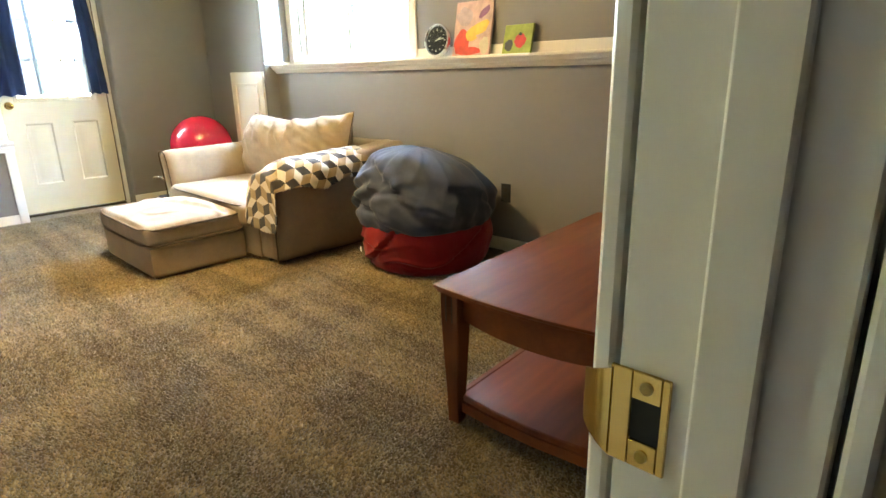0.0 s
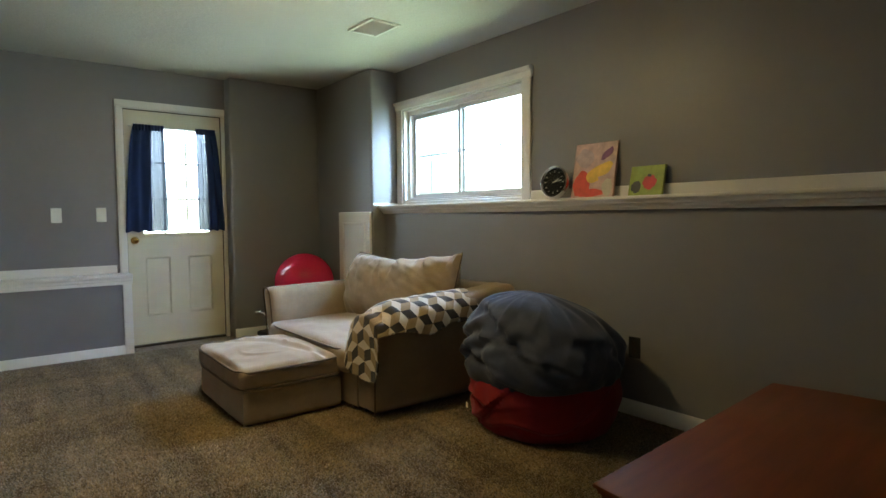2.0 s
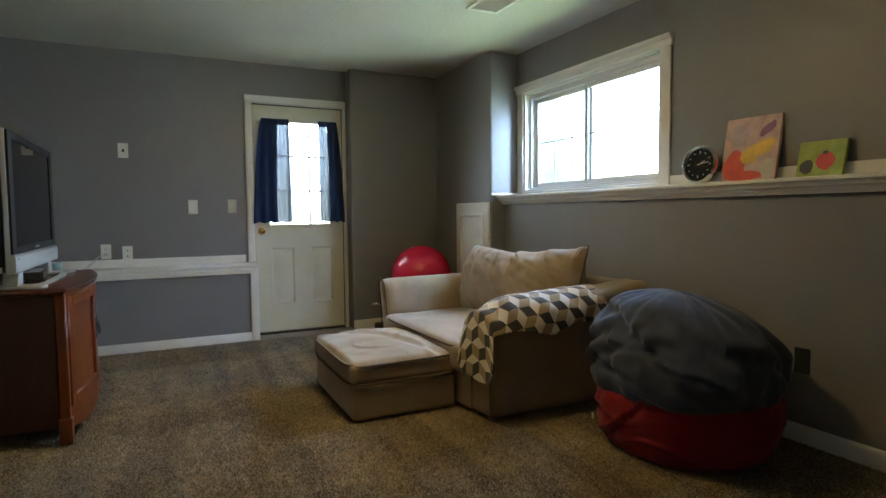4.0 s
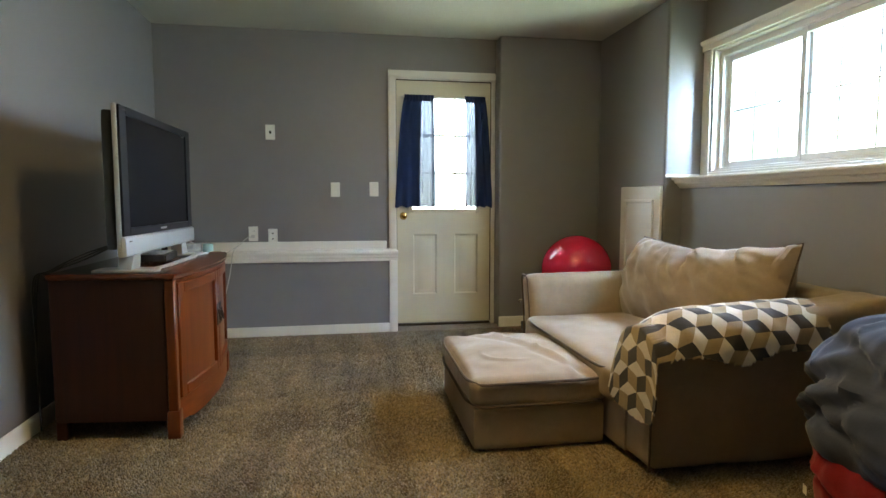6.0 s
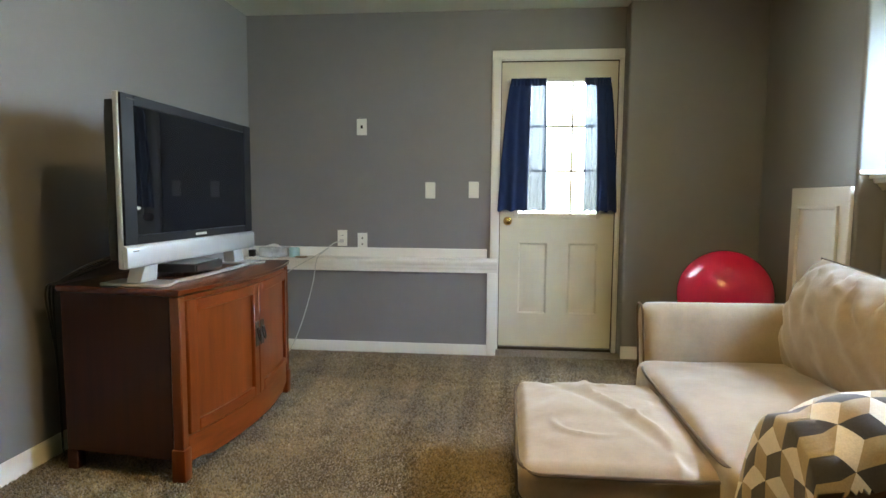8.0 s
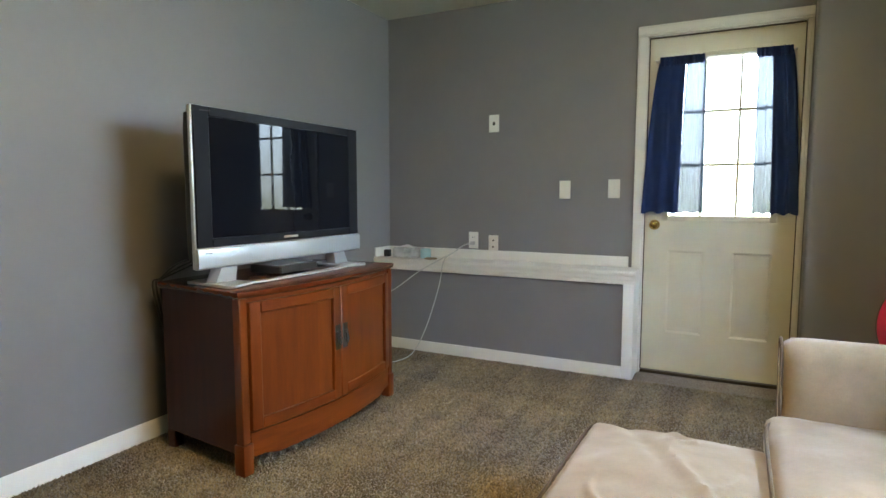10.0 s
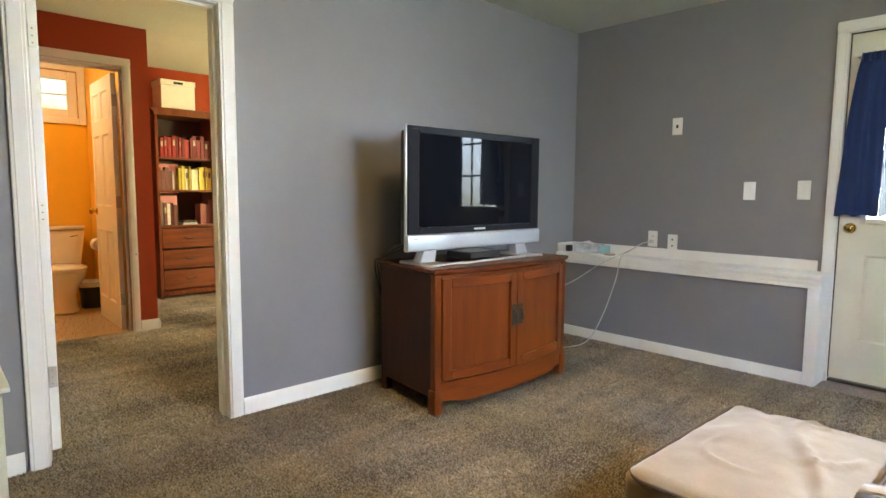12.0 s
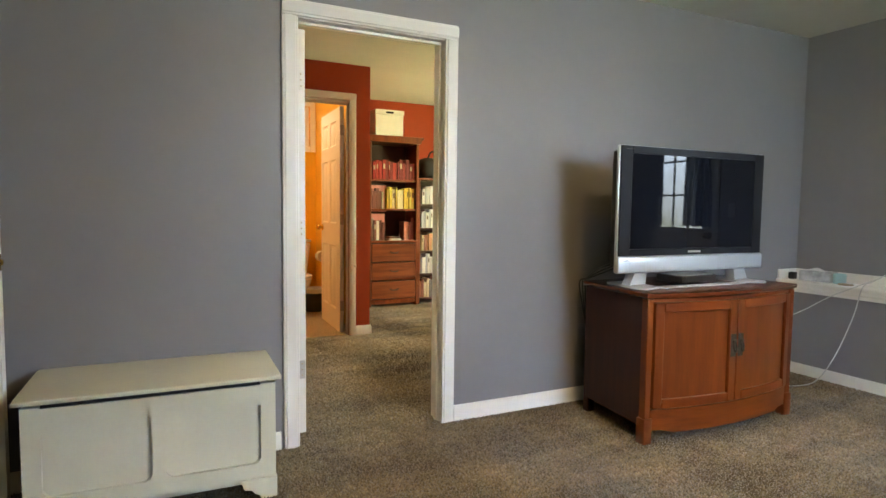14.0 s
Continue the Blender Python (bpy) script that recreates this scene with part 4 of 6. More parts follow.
def arm(x0, x1, y0, flare, z_front, z_back, sgn):
    def shape(p):
        k = max(0.0, p.z) / z_front
        q = p.copy()
        q.x += sgn * flare * k ** 2.2
        q.z *= 1 + (z_back / z_front - 1) * max(0.0, min(1.0, (p.y + 0.55) / 1.05)) * k
        if sgn > 0:
            q.z -= 3.0 * max(0.0, -0.39 - p.y) ** 2 * k
        q.z += 0.006 * noise.noise(Vector((p.x * 6, p.y * 5, 3.1)))
        return q
    a = part("arm", S(x0, x1, y0, 3.13, 0.015, z_front, 0.055, n=20, amp=0.004, freq=7, seed=sgn, shape=shape), TAN, sofa)
    # corded seam round the front face
    pts = []
    w = (x1 - x0)
    top = z_front - 0.077 * (sgn > 0)
    cx = (x0 + x1) / 2 - SX
    for zz in (0.02, 0.2, 0.4, top - 0.05):
        pts.append((cx - w / 2 + 0.012, zz))
    pts += [(cx - w / 2 + 0.03, top - 0.012), (cx, top - 0.002), (cx + w / 2 - 0.03, top - 0.012)]
    for zz in (top - 0.05, 0.4, 0.2, 0.02):
        pts.append((cx + w / 2 - 0.012, zz))
    part("piping", tube(curve_pts([(x + sgn * flare * (z / z_front) ** 2.2, y0 - SY + 0.004, z) for x, z in pts], 5), 0.005, 6), PIPE, a, "dark brown corded seam")


arm(-4.185, -4.050, 2.030, 0.080, 0.592, 0.612, -1)
arm(-2.945, -2.705, 2.050, 0.035, 0.578, 0.665, 1)
part("back", S(-4.16, -2.80, 2.93, 3.155, 0.02, 0.655, 0.07, n=16, amp=0.006, seed=5), TAN, sofa)


def back_pillow():
    """A big overstuffed pillow with pinched corners and creases."""
    n = 64
    W, HH, T = 1.22, 0.56, 0.205
    bm = bmesh.new()
    grids = []
    for side in (1, -1):
        g = []
        for i in range(n + 1):
            row = []
            for j in range(n + 1):
                a, b = 2 * i / n - 1, 2 * j / n - 1
                f = max(0.0, (1 - abs(a) ** 3.4)) ** 0.5 * max(0.0, (1 - abs(b) ** 2.2)) ** 0.55
                pull = 1 - 0.055 * (1 - b * b) * abs(a)
                x = W / 2 * a * math.sqrt(1 - (0.16 if b < 0 else 0.02) * b ** 4) * (1 - 0.03 * (1 - abs(b) ** 2) * abs(a) ** 4)
                z = HH / 2 * b * (1 - (0.28 + 0.08 * a) * (1 - abs(a) ** 1.3) * abs(b) ** 4 * (b > 0)) * pull * math.sqrt(1 - (0.30 if b < 0 else 0.0) * abs(a) ** 5)
                edge = min(1 - abs(a), 1 - abs(b))
                crease = 0.036 * noise.noise(Vector((a * 7 + b * 3.0, b * 2.2, 1.7 * side))) * math.exp(-2.0 * edge) + 0.012 * noise.noise(Vector((a * 2.5, b * 2, 4.2))) + 0.016 * max(0.0, b - 0.15) * math.sin(21 * a + 5 * b + 4 * noise.noise(Vector((a * 3, b, 0.4)))) * (0.5 + noise.noise(Vector((a * 2.3, 5.1, b)))) + 0.020 * (0.5 + 0.5 * b) * noise.noise(Vector((a * 8 + 2.5 * b, b * 1.6, 9.2)))
                crease += 0.016 * noise.noise(Vector((a * 13 + b * 7, b * 4.5 - a * 2, 2.6 * side))) * (0.45 + 0.55 * b)
                for k in range(9):
                    c0 = -0.85 + 0.21 * k
                    along = (0.98 - b) / (0.85 + 0.4 * math.sin(5 * k))
                    d = a - c0 - 0.22 * (0.98 - b) - 0.03 * math.sin(7 * b + k)
                    if along < 1:
                        crease += (0.036 if k % 2 else -0.044) * math.exp(-(d / 0.035) ** 2) * (1 - along)
                y = -side * (T * f + crease * f ** 0.5)
                if side < 0:
                    y *= 0.75
                row.append(bm.verts.new((x, y, z)))
            g.append(row)
        for i in range(n):
            for j in range(n):
                q = (g[i][j], g[i + 1][j], g[i + 1][j + 1], g[i][j + 1])
                bm.faces.new(q if side > 0 else q[::-1])
        grids.append(g)
    bmesh.ops.remove_doubles(bm, verts=bm.verts[:], dist=0.0008)
    rim = [g for g in [(2 * k / 24 - 1) for k in range(24)]]
    edge = [(a, 1) for a in rim] + [(1, -a) for a in rim] + [(-a, -1) for a in rim] + [(-1, a) for a in rim]
    pts = []
    for a, b in edge:
        pull = 1 - 0.055 * (1 - b * b) * abs(a)
        pts.append((W / 2 * a * math.sqrt(1 - (0.16 if b < 0 else 0.02) * b ** 4) * (1 - 0.03 * (1 - b * b) * abs(a) ** 4), 0.0, HH / 2 * b * (1 - (0.28 + 0.08 * a) * (1 - abs(a) ** 1.3) * abs(b) ** 4 * (b > 0)) * pull * math.sqrt(1 - (0.30 if b < 0 else 0.0) * abs(a) ** 5)))
    return bm, tube(pts, 0.0042, 6, True)


pb, pp = back_pillow()
pm = Matrix.Translation((-3.565 - SX, 2.785 - SY, 0.572)) @ Matrix.Rotation(radians(-17), 4, "X") @ Matrix.Rotation(radians(-3.0), 4, "Y") @ Matrix.Rotation(radians(3), 4, "Z")
pil = part("back_cushion", moved(pb, pm), TAN, sofa, "overstuffed creased back cushion")
part("piping", moved(pp, pm), PIPE, pil, "dark brown corded seam")
for fx in (-4.05, -2.86):
    for fy in (2.10, 3.05):
        part("foot", moved(lathe([(0, 0), (0.022, 0), (0.026, 0.02), (0, 0.02)], 12), Matrix.Translation((fx - SX, fy - SY, 0))), BLACKM, sofa)

ott = thing("ottoman", pose(-3.425, 1.735, 0, 0, 0, -1.0), "tan microfibre ottoman with a soft pale cushion top", "ottoman")
part("base", soft_box(-0.395, 0.405, -0.285, 0.290, 0.012, 0.195, 0.018, n=10, amp=0.002, freq=6), TAN, ott)
cush = part("cushion", soft_box(-0.405, 0.412, -0.298, 0.296, 0.190, 0.312, 0.040, n=72, crown=0.045, amp=0.007, freq=5.5, seed=8,
                               shape=lambda p: Vector((p.x, p.y, p.z + (0.012 * math.exp(-((0.07 + 0.25 * p.x - p.y + 0.04 * math.sin(9 * p.x)) / 0.02) ** 2) - 0.008 * math.exp(-((0.02 + 0.5 * p.x - p.y) / 0.03) ** 2) + 0.011 * math.exp(-((math.hypot(p.x + 0.12, 1.4 * (p.y - 0.06)) - 0.17) / 0.014) ** 2) * max(0.0, math.sin(math.atan2(p.y - 0.06, p.x + 0.12) * 1.5 + 0.6)) + 0.009 * math.exp(-((math.hypot(p.x - 0.10, p.y + 0.05) - 0.13) / 0.012) ** 2) * max(0.0, math.sin(math.atan2(p.y + 0.05, p.x - 0.10) + 2.4))) * (p.z > 0.27)))), TAN, ott)
for zz in (0.296, 0.203):
    lp = []
    for k in range(64):
        a = 2 * math.pi * k / 64
        cx, cy = math.cos(a), math.sin(a)
        lp.append((0.0035 + 0.410 * math.copysign(abs(cx) ** 0.2, cx), -0.001 + 0.299 * math.copysign(abs(cy) ** 0.2, cy), zz + 0.004 * math.sin(5 * a)))
    part("piping", tube(lp, 0.006, 6, True), PIPE, cush, "dark brown corded seam")
for fx in (-0.35, 0.36):
    for fy in (-0.24, 0.24):
        part("foot", moved(lathe([(0, 0), (0.02, 0), (0.024, 0.014), (0, 0.014)], 12), Matrix.Translation((fx, fy, 0))), BLACKM, ott)


def throw():
    """A fleece throw printed with tumbling blocks, draped over the near arm. It is woven from rhombs of three tones."""
    prof = [(-3.06, 0.372), (-2.985, 0.395), (-2.965, 0.49), (-2.935, 0.560), (-2.880, 0.604), (-2.800, 0.622), (-2.725, 0.606), (-2.672, 0.562), (-2.646, 0.500), (-2.638, 0.43), (-2.640, 0.35), (-2.645, 0.2)]
    dense = curve_pts([(x, 0, z) for x, z in prof], 10)
    acc = [0.0]
    for a, b in zip(dense, dense[1:]):
        acc.append(acc[-1] + (b - a).length)

    def cross(s):
        s = max(0.0, min(acc[-1] - 1e-6, s))
        i = max(k for k in range(len(acc)) if acc[k] <= s)
        i = min(i, len(dense) - 2)
        t = (s - acc[i]) / max(1e-9, acc[i + 1] - acc[i])
        return dense[i].lerp(dense[i + 1], t)

    def place(l, s):
        p = cross(s)
        wr = 0.010 * noise.noise(Vector((l * 6, s * 6, 2.2))) + 0.006 * noise.noise(Vector((l * 15, s * 15, 7.1)))
        y, z, x = 2.055 + l, p.z, p.x
        z -= 3.0 * min(0.16, max(0.0, 0.16 - l)) ** 2 * min(1.0, p.z / 0.55)
        if l < 0.03:
            # over the front edge of the arm and down
            d = 0.03 - l
            z -= max(0.0, d - 0.03) * 0.96 + 0.25 * min(d, 0.06)
            y = 2.040 - 0.030 * (1 - math.exp(-d * 14)) - 0.02 * math.sin(9 * s) * min(1, d * 6)
            x += 0.02 * min(1, d * 5)
        else:
            z += 0.05 * (l - 0.03)
        z = max(z, 0.03)
        return Vector((x + wr * 0.9, y, z + wr))
    bm = bmesh.new()
    side = 0.070
    hgt = side * math.sqrt(3)
    cache = {}

    def vert(a, b):
        k = (round(a, 4), round(b, 4))
        if k not in cache:
            cache[k] = bm.verts.new(place(*k))
        return cache[k]

    def inside(l, s):
        # the front hem hangs level, lowest at the outer corner, and the side hem rises behind it
        lo = 0.395 - cross(s).z - 0.10 * min(1.0, s / 0.45) + 0.015 * math.sin(13 * s) + 2.6 * max(0.0, s - 0.53)
        return lo < l < 0.70 - 0.1 * max(0, 0.3 - s) and 0.13 <= s < 0.675 + 0.016 * math.sin(7 * l) + 0.010 * math.sin(23 * l) + 0.05 * math.exp(-((l + 0.05) / 0.10) ** 2)
    for i in range(-8, 16):
        for j in range(-3, 14):
            cl = i * side * 1.5 * 0.9
            cs = 0.04 + j * hgt * 0.9 + (hgt * 0.45 if i % 2 else 0)
            c = (cl, cs)
            hexa = [(cl + side * 0.9 * math.cos(math.pi / 3 * k), cs + side * 0.9 * math.sin(math.pi / 3 * k)) for k in range(6)]
            for tone_i in range(3):
                q = [c, hexa[2 * tone_i], hexa[(2 * tone_i + 1) % 6], hexa[(2 * tone_i + 2) % 6]]
                m = 6
                for a in range(m):
                    for b in range(m):
                        u, v = (a + 0.5) / m, (b + 0.5) / m
                        if not inside(q[0][0] * (1 - u) * (1 - v) + q[1][0] * u * (1 - v) + q[2][0] * u * v + q[3][0] * (1 - u) * v,
                                      q[0][1] * (1 - u) * (1 - v) + q[1][1] * u * (1 - v) + q[2][1] * u * v + q[3][1] * (1 - u) * v):
                            continue
                        f = []
                        for da, db in ((0, 0), (1, 0), (1, 1), (0, 1)):
                            u, v = (a + da) / m, (b + db) / m
                            f.append(vert(q[0][0] * (1 - u) * (1 - v) + q[1][0] * u * (1 - v) + q[2][0] * u * v + q[3][0] * (1 - u) * v,
                                          q[0][1] * (1 - u) * (1 - v) + q[1][1] * u * (1 - v) + q[2][1] * u * v + q[3][1] * (1 - u) * v))
                        if len(set(f)) == 4:
                            try:
                                bm.faces.new(f).material_index = tone_i
                            except ValueError:
                                pass
    bmesh.ops.recalc_face_normals(bm, faces=bm.faces[:])
    return thicken(bm, 0.006)


tagged(part("throw_blanket", throw(), [TANW, CREAMW, CHARW], None, "", 80), "cream, tan and charcoal cube-patterned throw draped over the chair arm", "blanket")

bag = thing("bean_bag", pose(-2.105, 2.715, 0, 0, 0, 10), "slate blue and dark red bean bag with deep folds", "bean bag")


def bag_part(prof, amp, seed, sq=0.0, tilt=0.0, folds=(), slump=0.0):
    bm = bmesh.new()
    n, m = 128, 96
    dense = curve_pts([(r, 0, z) for r, z in prof], max(1, m // (len(prof) - 1)))
    rings = []
    for p in dense:
        ring = []
        for k in range(n):
            a = 2 * math.pi * k / n
            r, z = max(p.x, 0.0), p.z
            d = Vector((math.cos(a), math.sin(a), 0))
            q = Vector((math.cos(a) * 2.0, math.sin(a) * 2.0, z * 3.4 + 0.9 * math.sin(2 * a + seed)))
            w = amp * (noise.noise(q + Vector((seed, 0, 0))) + 0.55 * noise.noise(q * 2.4 + Vector((0, seed, 0))) + 0.3 * noise.noise(q * 5))
            for fa, fz, fd, fw, fl in folds:
                da = math.atan2(math.sin(a - fa), math.cos(a - fa))
                lean = 0.26 * math.sin(fa * 7 + fz * 31)
                wob = 0.020 * math.sin(6 * da + fz * 40)
                w -= fd * math.exp(-((z - fz - wob - lean * da) / fw) ** 2) * math.exp(-(da / fl) ** 2)
                w += 0.6 * fd * math.exp(-((z - fz - wob - fw * 1.9 - lean * da) / fw) ** 2) * math.exp(-(da / fl) ** 2)
            rr = r + w * min(1, r * 5)
            zz = z + 0.10 * w + tilt * d.x * r
            x, y = rr * d.x, rr * d.y * (1 - sq)
            k1 = (x * 0.83 + y * 0.56) / 0.42
            up = min(1.0, max(0.0, zz - 0.24) / 0.45)
            zz += 0.35 * slump * max(0.0, k1) * (1 - up)
            zz -= slump * k1 * zz * up + slump * 0.25 * max(0.0, k1) ** 2 * up
            x, y = x - 0.30 * slump * up * 0.83, y - 0.30 * slump * up * 0.56
            ring.append(bm.verts.new((x, y, max(0.001, zz))))
        rings.append(ring)
    for a, b in zip(rings, rings[1:]):
        for k in range(n):
            j = (k + 1) % n
            bm.faces.new((a[k], a[j], b[j], b[k]))
    bm.faces.new(rings[0][::-1]), bm.faces.new(rings[-1])
    bmesh.ops.recalc_face_normals(bm, faces=bm.faces[:])
    return bm


lowfolds = [(-2.0, 0.10, 0.018, 0.014, 0.7), (-1.2, 0.07, 0.014, 0.012, 0.6), (-2.5, 0.16, 0.015, 0.012, 0.8), (-0.5, 0.14, 0.014, 0.012, 0.7)]
part("lower_bag", bag_part([(0.0, 0.002), (0.265, 0.002), (0.335, 0.014), (0.372, 0.065), (0.390, 0.13), (0.396, 0.22), (0.36, 0.33)], 0.020, 2.0, 0.05, 0, lowfolds), REDBAG, bag, "dark red canvas lower half")
upfolds = [(-2.5, 0.45, 0.030, 0.026, 0.6), (-2.3, 0.36, 0.026, 0.024, 0.7), (-1.9, 0.54, 0.022, 0.026, 0.9), (-2.7, 0.29, 0.020, 0.022, 0.7), (-1.2, 0.41, 0.018, 0.028, 0.8), (-0.4, 0.48, 0.016, 0.03, 0.8), (-2.2, 0.41, 0.014, 0.014, 0.5), (-1.6, 0.47, 0.013, 0.014, 0.5), (-2.8, 0.36, 0.014, 0.014, 0.5), (-1.5, 0.30, 0.012, 0.013, 0.6), (-0.8, 0.36, 0.012, 0.014, 0.5), (-2.1, 0.60, 0.012, 0.016, 0.6)]
part("upper_bag", bag_part([(0.34, 0.262), (0.388, 0.262), (0.414, 0.31), (0.420, 0.38), (0.408, 0.45), (0.355, 0.55), (0.26, 0.635), (0.14, 0.680), (0.05, 0.694), (0.0, 0.696)], 0.036, 5.0, 0.06, 0.0, upfolds, 0.08), DENIM, bag, "slate blue corduroy upper half slumping over the base")
part("tag", sheet(lambda u, v: (-0.335 + 0.022 * u, -0.232 - 0.012 * u, 0.075 + 0.03 * v), 2, 2, 0.001), PAPER, bag, "small white sewn tag")

# ---- coffee table ----
ct = thing("coffee_table", pose(-0.550, 2.102, 0, 0, 0, 4.0), "reddish cherry coffee table with bowed ends and a lower shelf", "coffee table")
CW, CL, CH = 0.355, 0.575, 0.489


def bowed(w, l, bow, n=14):
    pts = [(-w + 2 * w * k / n, -l - bow * (1 - (2 * k / n - 1) ** 2)) for k in range(n + 1)]
    return pts + [(-x, -y) for x, y in pts]


def ring_slab(z_and_grow, w, l, bow):
    """A slab with a moulded edge; each entry is a height and how far the outline is pulled in there."""
    bm = bmesh.new()
    rings = []
    for z, g in z_and_grow:
        rings.append([bm.verts.new((x * (w - g) / w, y * (l - g) / l, z)) for x, y in bowed(w, l, bow)])
    for a, b in zip(rings, rings[1:]):
        for k in range(len(a)):
            j = (k + 1) % len(a)
            bm.faces.new((a[k], a[j], b[j], b[k]))
    bm.faces.new(rings[0][::-1]), bm.faces.new(rings[-1])
    bmesh.ops.recalc_face_normals(bm, faces=bm.faces[:])
    return bm


top = part("tabletop", ring_slab([(CH - 0.030, 0.020), (CH - 0.026, 0.008), (CH - 0.016, 0.006), (CH - 0.012, 0.0), (CH - 0.004, 0.0), (CH, 0.005)], CW, CL, 0.035), TABLE, ct)
for sy in (-1, 1):
    n = 14
    bm = bmesh.new()
    outer, inner = [], []
    for k in range(n + 1):
        t = 2 * k / n - 1
        x = 0.285 * t
        y = sy * (0.525 + 0.030 * (1 - t * t))
        arch = CH - 0.118 - 0.020 * (1 - t * t)
        outer.append((bm.verts.new((x, y, CH - 0.031)), bm.verts.new((x, y, arch))))
        inner.append((bm.verts.new((x, y - sy * 0.02, CH - 0.031)), bm.verts.new((x, y - sy * 0.02, arch))))
    for k in range(n):
        bm.faces.new((outer[k][0], outer[k + 1][0], outer[k + 1][1], outer[k][1]))
        bm.faces.new((inner[k][0], inner[k][1], inner[k + 1][1], inner[k + 1][0]))
        bm.faces.new((outer[k][1], outer[k + 1][1], inner[k + 1][1], inner[k][1]))
    bmesh.ops.recalc_face_normals(bm, faces=bm.faces[:])
    part("end_apron", bm, TABLE, ct)
for sx in (-1, 1):
    part("side_apron", box(sx * 0.318, sx * 0.298, -0.49, 0.49, CH - 0.118, CH - 0.031, 0.003), TABLE, ct)
    part("lower_rail", box(sx * 0.325, sx * 0.300, -0.50, 0.50, 0.045, 0.095, 0.004), TABLE, ct)
part("lower_shelf", ring_slab([(0.078, 0.0), (0.094, 0.0), (0.098, 0.004)], 0.298, 0.515, 0.028), TABLE, ct)
for sy in (-1, 1):
    part("lower_rail", prism([(-0.285, sy * 0.530), (-0.14, sy * 0.548), (0, sy * 0.553), (0.14, sy * 0.548), (0.285, sy * 0.530), (0.285, sy * 0.515), (-0.285, sy * 0.515)], "z", 0.045, 0.0775), TABLE, ct)


def table_leg(sx, sy):
    x, y = sx * 0.312, sy * 0.522
    bm = bmesh.new()
    rings = []
    for z, h in ((0.0, 0.021), (0.10, 0.023), (0.30, 0.031), (CH - 0.09, 0.034), (CH - 0.0305, 0.034)):
        rings.append([bm.verts.new((x + a * h, y + b * h, z)) for a, b in ((-1, -1), (1, -1), (1, 1), (-1, 1))])
    for a, b in zip(rings, rings[1:]):
        for k in range(4):
            bm.faces.new((a[k], a[(k + 1) % 4], b[(k + 1) % 4], b[k]))
    bm.faces.new(rings[0][::-1]), bm.faces.new(rings[-1])
    bmesh.ops.bevel(bm, geom=bm.edges[:], offset=0.003, segments=1, affect="EDGES")
    lg = part("leg", bm, TABLEL, ct)
    # dark strips in place of cut grooves; their shade is in the colour
    for g in (-0.011, 0.011):
        part("groove_strip", box(x + g - 0.0025, x + g + 0.0025, y + sy * 0.030, y + sy * 0.0348, CH - 0.125, CH - 0.04, 0.001), DARKIN, lg)


for sx in (-1, 1):
    for sy in (-1, 1):
        table_leg(sx, sy)

tote = thing("storage_bin", pose(0.03, 1.95, 0, 0, 0, 2), "pale blue plastic storage bin on the carpet beside the table", "storage bin")
part("body", soft_box(-0.085, 0.085, -0.30, 0.30, 0.001, 0.29, 0.02, n=8, shape=lambda p: Vector((p.x * (0.9 + 0.35 * p.z), p.y * (0.95 + 0.17 * p.z), p.z))), BLUEP, tote)
part("lid", soft_box(-0.098, 0.098, -0.315, 0.315, 0.286, 0.320, 0.012, n=6), PLATE, tote, "white snap-on lid")

# ---- television cabinet ----
cab = thing("tv_cabinet", pose(-3.938, -0.060, 0, 0, 0, -0.5), "cherry bow-front television cabinet with two panelled doors", "cabinet")
# local frame: front towards +y, width along x
FW, BWI, FY, BY, TOP = 0.535, 0.470, 0.262, -0.255, 0.735


def bow(x, k=0.072):
    return k * (1 - (x / FW) ** 2)


def bow_front(x0, x1, y0, z0, z1, thick, n=8, k=0.072, bev=0.0):
    """A curved board following the bowed front."""
    bm = bmesh.new()
    f, b = [], []
    for i in range(n + 1):
        x = x0 + (x1 - x0) * i / n
        y = y0 + bow(x, k)
        f.append((bm.verts.new((x, y, z0)), bm.verts.new((x, y, z1))))
        b.append((bm.verts.new((x, y - thick, z0)), bm.verts.new((x, y - thick, z1))))
    for i in range(n):
        bm.faces.new((f[i][0], f[i + 1][0], f[i + 1][1], f[i][1]))
        bm.faces.new((b[i][0], b[i][1], b[i + 1][1], b[i + 1][0]))
        bm.faces.new((f[i][1], f[i + 1][1], b[i + 1][1], b[i][1]))
        bm.faces.new((f[i][0], b[i][0], b[i + 1][0], f[i + 1][0]))
    bm.faces.new((f[0][0], f[0][1], b[0][1], b[0][0])), bm.faces.new((f[n][0], b[n][0], b[n][1], f[n][1]))
    bmesh.ops.recalc_face_normals(bm, faces=bm.faces[:])
    if bev:
        sharp = [e for e in bm.edges if len(e.link_faces) == 2 and e.calc_face_angle() > 0.8]
        bmesh.ops.bevel(bm, geom=sharp, offset=bev, segments=1, affect="EDGES")
    return bm


n = 16
outl = [(-BWI - 0.024, BY), *[(-FW - 0.012 + (2 * FW + 0.024) * i / n, FY + 0.012 + 0.072 * (1 - (2 * i / n - 1) ** 2)) for i in range(n + 1)], (BWI + 0.024, BY)]
bm = bmesh.new()
rings = []
for z, g in ((TOP - 0.028, 0.012), (TOP - 0.022, 0.004), (TOP - 0.010, 0.0), (TOP - 0.003, 0.001), (TOP, 0.005)):
    rings.append([bm.verts.new((x * (1 - g / FW), y - g * (1 if y > 0 else -0.3), z)) for x, y in outl])
